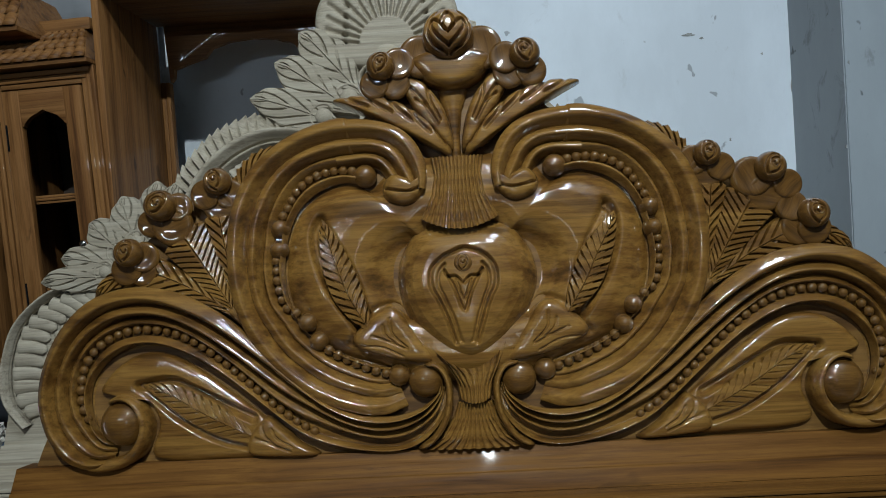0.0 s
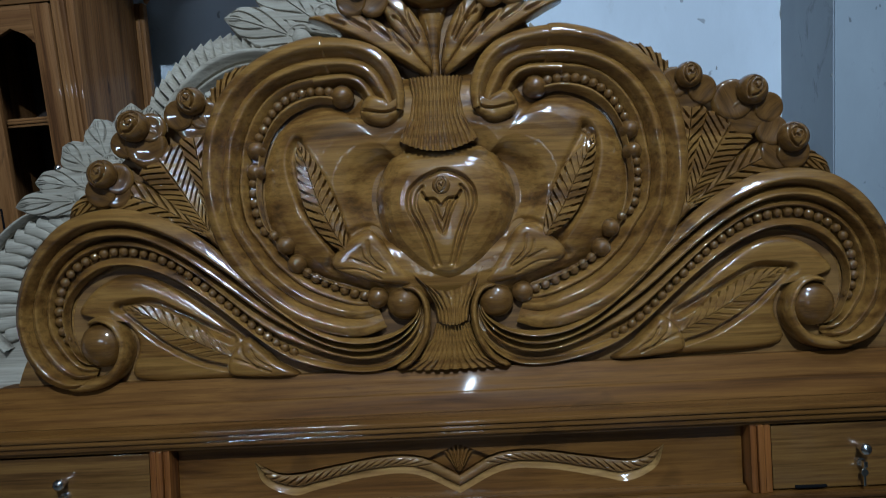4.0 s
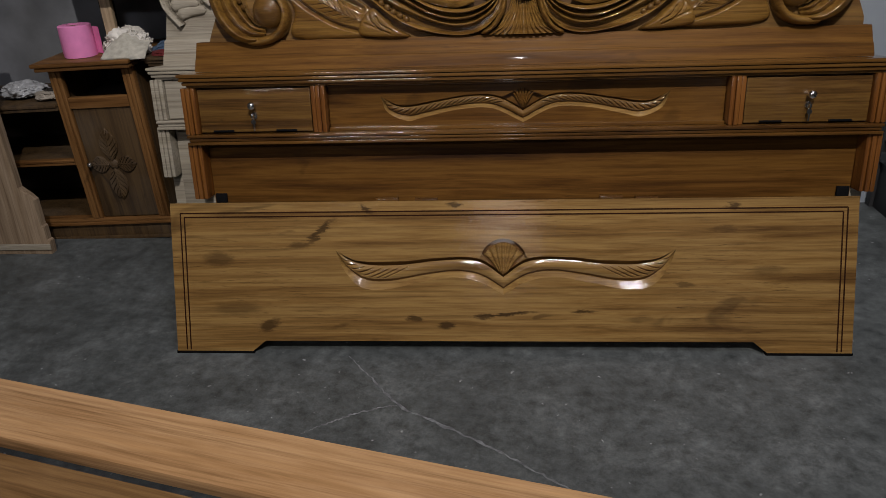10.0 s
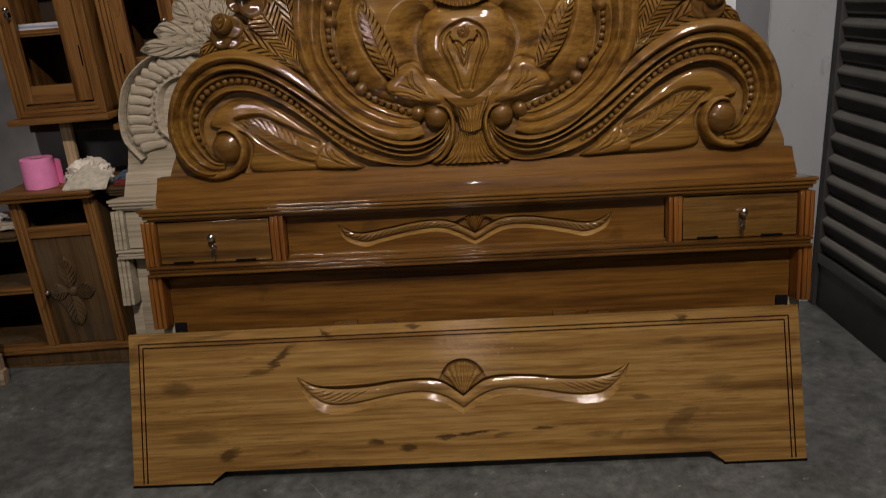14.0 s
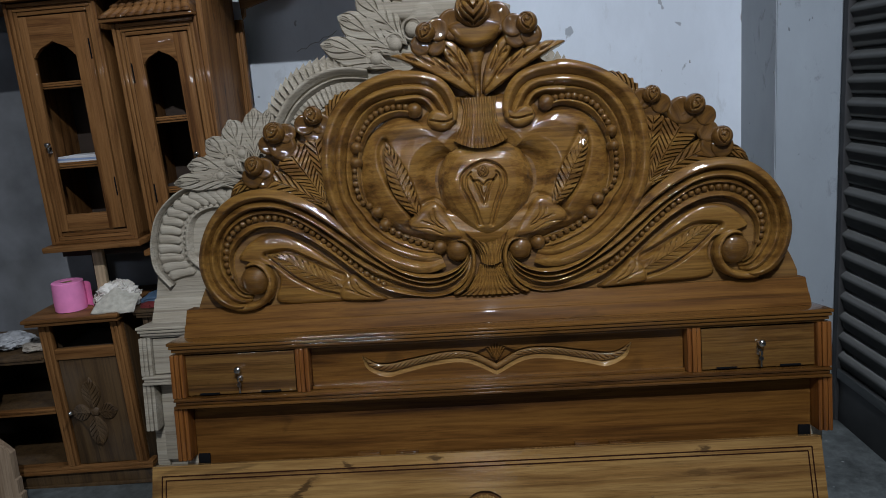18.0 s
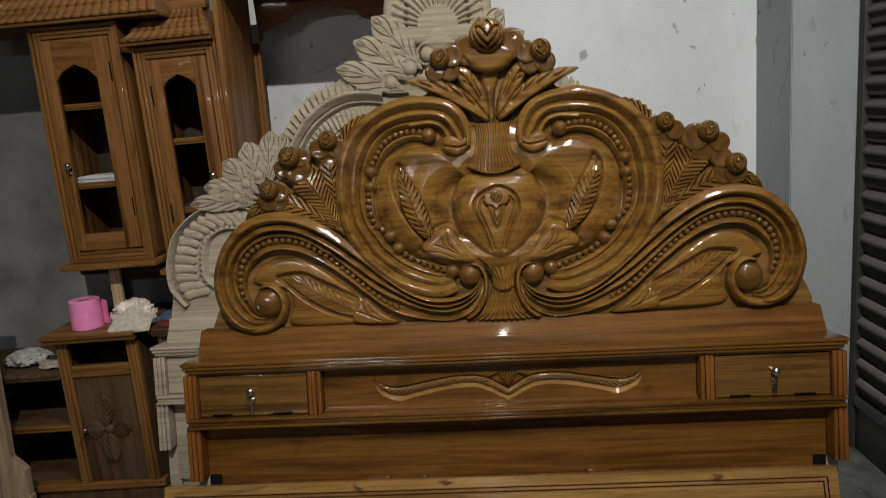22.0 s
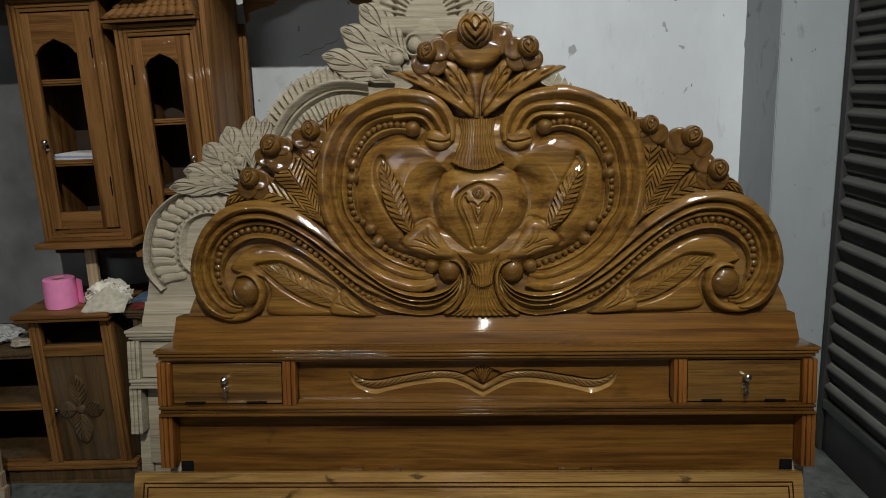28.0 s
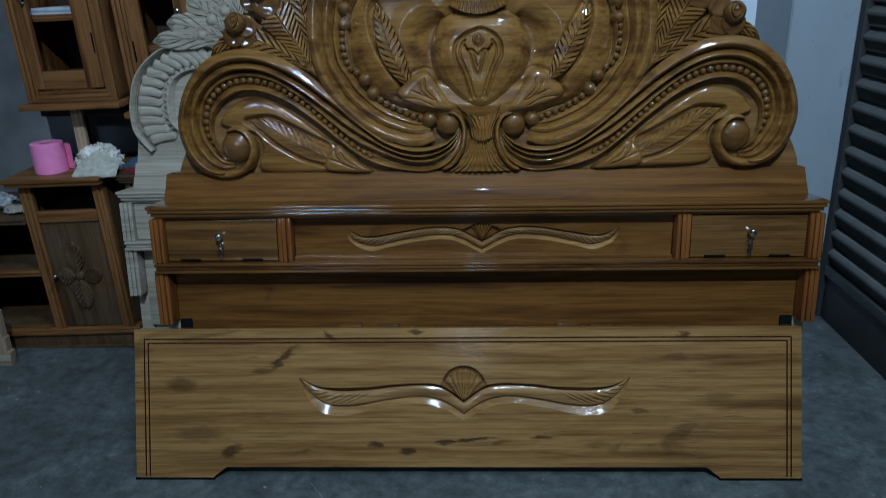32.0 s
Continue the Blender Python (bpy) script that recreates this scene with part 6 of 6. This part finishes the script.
def paper_roll():
    e = empty("paper_roll", pose(-1.628, 0.60, 0.728, 0, 0, 20), "pink toilet paper roll standing on the cabinet top", "paper roll")
    n, r, rin, h = 40, 0.058, 0.024, 0.112
    bm = bmesh.new()
    prof = [(rin, 0.0), (r, 0.0), (r + 0.001, h * 0.3), (r, h * 0.7), (r - 0.001, h - 0.002), (r - 0.004, h), (r * 0.72, h - 0.001), (rin + 0.002, h), (rin, h - 0.003)]
    rings = [[bm.verts.new((a * (1 + 0.01 * math.sin(3 * k * 2 * math.pi / n)) * math.cos(k * 2 * math.pi / n), a * math.sin(k * 2 * math.pi / n), z)) for k in range(n)] for a, z in prof]
    for i in range(len(rings)):
        p, q = rings[i], rings[(i + 1) % len(rings)]
        for k in range(n):
            bm.faces.new((p[k], p[(k + 1) % n], q[(k + 1) % n], q[k]))
    part("roll", bm, PINK, e, "pink crepe paper", True)
    bm = bmesh.new()
    vs = []
    for i in range(14):
        a = 0.35 - i * 0.05
        rr = r + 0.002 + 0.0022 * i
        vs.append([bm.verts.new((rr * math.cos(a), rr * math.sin(a), z)) for z in (0.002, 0.05, h - 0.012)])
    for i in range(13):
        for j in range(2):
            bm.faces.new((vs[i][j], vs[i + 1][j], vs[i + 1][j + 1], vs[i][j + 1]))
    part("loose_end", bm, PINK, e, "loose paper end", True)
    bm = bmesh.new()
    r1 = [bm.verts.new((0.0235 * math.cos(k * 2 * math.pi / 24), 0.0235 * math.sin(k * 2 * math.pi / 24), 0.001)) for k in range(24)]
    r2 = [bm.verts.new((0.0235 * math.cos(k * 2 * math.pi / 24), 0.0235 * math.sin(k * 2 * math.pi / 24), h - 0.004)) for k in range(24)]
    for k in range(24):
        bm.faces.new((r1[k], r1[(k + 1) % 24], r2[(k + 1) % 24], r2[k]))
    part("core", bm, plain("cardboard", (0.25, 0.16, 0.09), 0.9), e, "cardboard core", True)


def crumple(name, x, y, z, sx, sy, sz, mat, label, category, seed, rough=1.0):
    """A crumpled heap of cloth or thread, flat underneath."""
    bm = bmesh.new()
    bmesh.ops.create_icosphere(bm, subdivisions=5, radius=1.0)
    for v in bm.verts:
        p = v.co.copy()
        d = 1 + 0.28 * rough * noise.noise(p * 1.7 + Vector((seed, 0, 0))) + 0.20 * rough * abs(noise.noise(p * 4.0 + Vector((0, seed, 0)))) + 0.10 * rough * abs(noise.noise(p * 9.5)) 
        q = p * d
        v.co = Vector((q.x * sx, q.y * sy, max(0.0, q.z * sz + sz * 0.55)))
    ob = part(name, bm, mat, None, "", True)
    ob.location = (x, y, z)
    return tagged(ob, label, category)


paper_roll()
def cotton_waste():
    """A tangled heap of cotton thread ends."""
    ob = crumple("cotton_waste", -1.455, 0.63, 0.7285, 0.082, 0.06, 0.055, CLOTH, "tangled heap of white cotton waste on the cabinet top", "rag", 3, 1.3)
    rnd = random.Random(4)
    verts, faces = [], []
    for k in range(70):
        a, b = rnd.uniform(0, 2 * math.pi), rnd.uniform(0.15, 1.35)
        c = Vector((0.084 * math.cos(a) * math.cos(b), 0.062 * math.sin(a) * math.cos(b), 0.012 + 0.072 * math.sin(b)))
        u = Vector((rnd.uniform(-1, 1), rnd.uniform(-1, 1), rnd.uniform(-0.6, 0.6))).normalized()
        w = c.cross(u).normalized()
        r, start = rnd.uniform(0.010, 0.022), len(verts)
        for i in range(9):
            f = -1.6 + 3.2 * i / 8
            p = c + u * (r * math.sin(f)) + c.normalized() * (0.010 * math.cos(f)) + w * (0.006 * math.sin(2 * f))
            for q in range(5):
                g = 2 * math.pi * q / 5
                n = w * math.cos(g) + c.normalized() * math.sin(g)
                s = p + n * 0.0032
                verts.append((s.x, s.y, max(0.001, s.z)))
        faces += [(start + i * 5 + q, start + i * 5 + (q + 1) % 5, start + (i + 1) * 5 + (q + 1) % 5, start + (i + 1) * 5 + q) for i in range(8) for q in range(5)]
    put("strand", mesh_of("strand", verts, faces, CLOTH), ob, "loose cotton threads")


def rag_sheet():
    """A stiff dirty rag leaning on the heap."""
    verts, n, m = [], 22, 16
    for lay in (0, 1):
        for i in range(n):
            for j in range(m):
                a, b = i / (n - 1), j / (m - 1)
                x = -1.505 + 0.168 * a + 0.030 * b * (1 - 0.5 * a) - 0.02 * a * b
                wob = 0.010 * noise.noise(Vector((a * 3.1, b * 2.7, 4))) + 0.005 * noise.noise(Vector((a * 9, b * 8, 1)))
                y = 0.495 + 0.085 * b + wob * 1.2 + 0.02 * (a - 0.5) ** 2
                z = 0.7300 + 0.060 * b ** 0.8 + 0.015 * math.sin(a * 5) * b + wob * b
                verts.append((x, y + 0.003 * lay, z + 0.001 * lay))
    faces = grid_faces(n, m) + grid_faces(n, m, n * m)
    rim = [i * m for i in range(n)] + [(n - 1) * m + j for j in range(m)] + [i * m + m - 1 for i in range(n - 1, -1, -1)] + [j for j in range(m - 1, -1, -1)]
    faces += [(rim[k], rim[k + 1], rim[k + 1] + n * m, rim[k] + n * m) for k in range(len(rim) - 1) if rim[k] != rim[k + 1]]
    tagged(put("rag", mesh_of("rag", verts, faces, plain("grey_rag", (0.42, 0.40, 0.33), 0.95, 0, 0.25, 45, 0.6))), "stiff dirty grey rag leaning on cotton waste", "rag")


cotton_waste()
rag_sheet()
crumple("blue_bag", -1.285, 0.63, 0.7285, 0.060, 0.05, 0.026, BLUE, "crumpled dull blue bag on the side cabinet", "bag", 5, 1.0)
crumple("red_bag", -1.30, 0.57, 0.7285, 0.035, 0.03, 0.012, RED, "flat dark red scrap on the side cabinet", "scrap", 7, 0.8)
crumple("plastic_bag", -1.93, 0.66, 0.5725, 0.075, 0.06, 0.032, plain("clear_plastic", (0.35, 0.36, 0.36), 0.25, 0, 0.3, 30, 0.5), "crumpled clear plastic bag on the low shelf", "bag", 11, 1.4)
crumple("plastic_bag", -1.80, 0.60, 0.5725, 0.045, 0.05, 0.018, plain("paper_scrap", (0.38, 0.34, 0.28), 0.8, 0, 0.3, 30, 0.5), "crumpled paper scrap on the low shelf", "scrap", 13, 1.2)


def newspapers(x0, x1, y, z):
    e = empty("folded_papers", Matrix.Translation((0, 0, 0)), "folded white and blue papers on a cabinet shelf", "papers")
    white, blue = plain("paper_white", (0.55, 0.56, 0.58), 0.8), plain("paper_blue", (0.25, 0.33, 0.5), 0.8)
    for k, m in enumerate((white, blue, white)):
        prism("sheet", [(x0 + 0.004 * k, z + 0.007 * k), (x1 - 0.01 * k, z + 0.007 * k), (x1 - 0.01 * k, z + 0.0065 + 0.007 * k), ((x0 + x1) / 2 + 0.02 * k, z + 0.0065 + 0.007 * k + 0.004 * (k == 2)), (x0 + 0.004 * k, z + 0.0065 + 0.007 * k)], y, y + 0.15, m, e, bevel=0.001)


newspapers(-1.59, -1.38, 0.61, 1.108 + (1.727 - 1.108) * 0.27 + 0.0215)


def bench():
    """Two sanded bed boards lying across low trestles."""
    turn = pose(-0.30, -1.178, 0, 0, 0, -13.7)
    for k, (y1, y0, m, lab) in enumerate(((0.0, -0.131, PLANK, "orange-brown sanded board lying across trestles"), (-0.160, -0.40, wood("darker_plank", (0.065, 0.030, 0.010), (0.165, 0.086, 0.030), (0.235, 0.130, 0.050), 0.5, 0.2, "x", 0.9, 0.8, 0.15, flecks=0.7), "brown knotty board lying across trestles"))):
        ob = box("loose_board", -1.15, 1.05, y0, y1, 0.424, 0.45, m, None, bevel=0.004)
        ob.matrix_world = turn
        tagged(ob, lab, "board", "loose boards")
    for sx in (-0.85, 0.80):
        e = empty("trestle", turn @ Matrix.Translation((sx, -0.2, 0)), "rough low wooden trestle under loose boards", "trestle", "trestles")
        box("beam", -0.03, 0.03, -0.21, 0.17, 0.37, 0.4235, OLD_CAB, e, bevel=0.004)
        for y in (-0.18, 0.10):
            for x, lean in ((-0.02, 12), (0.02, -12)):
                l = box("leg", -0.016, 0.016, y, y + 0.035, -0.37, 0.0, OLD_CAB, e, bevel=0.003)
                l.matrix_local = Matrix.Translation((x, 0, 0.372)) @ Matrix.Rotation(radians(lean), 4, "Y") @ Matrix.Diagonal((1, 1, 1.02, 1))


bench()
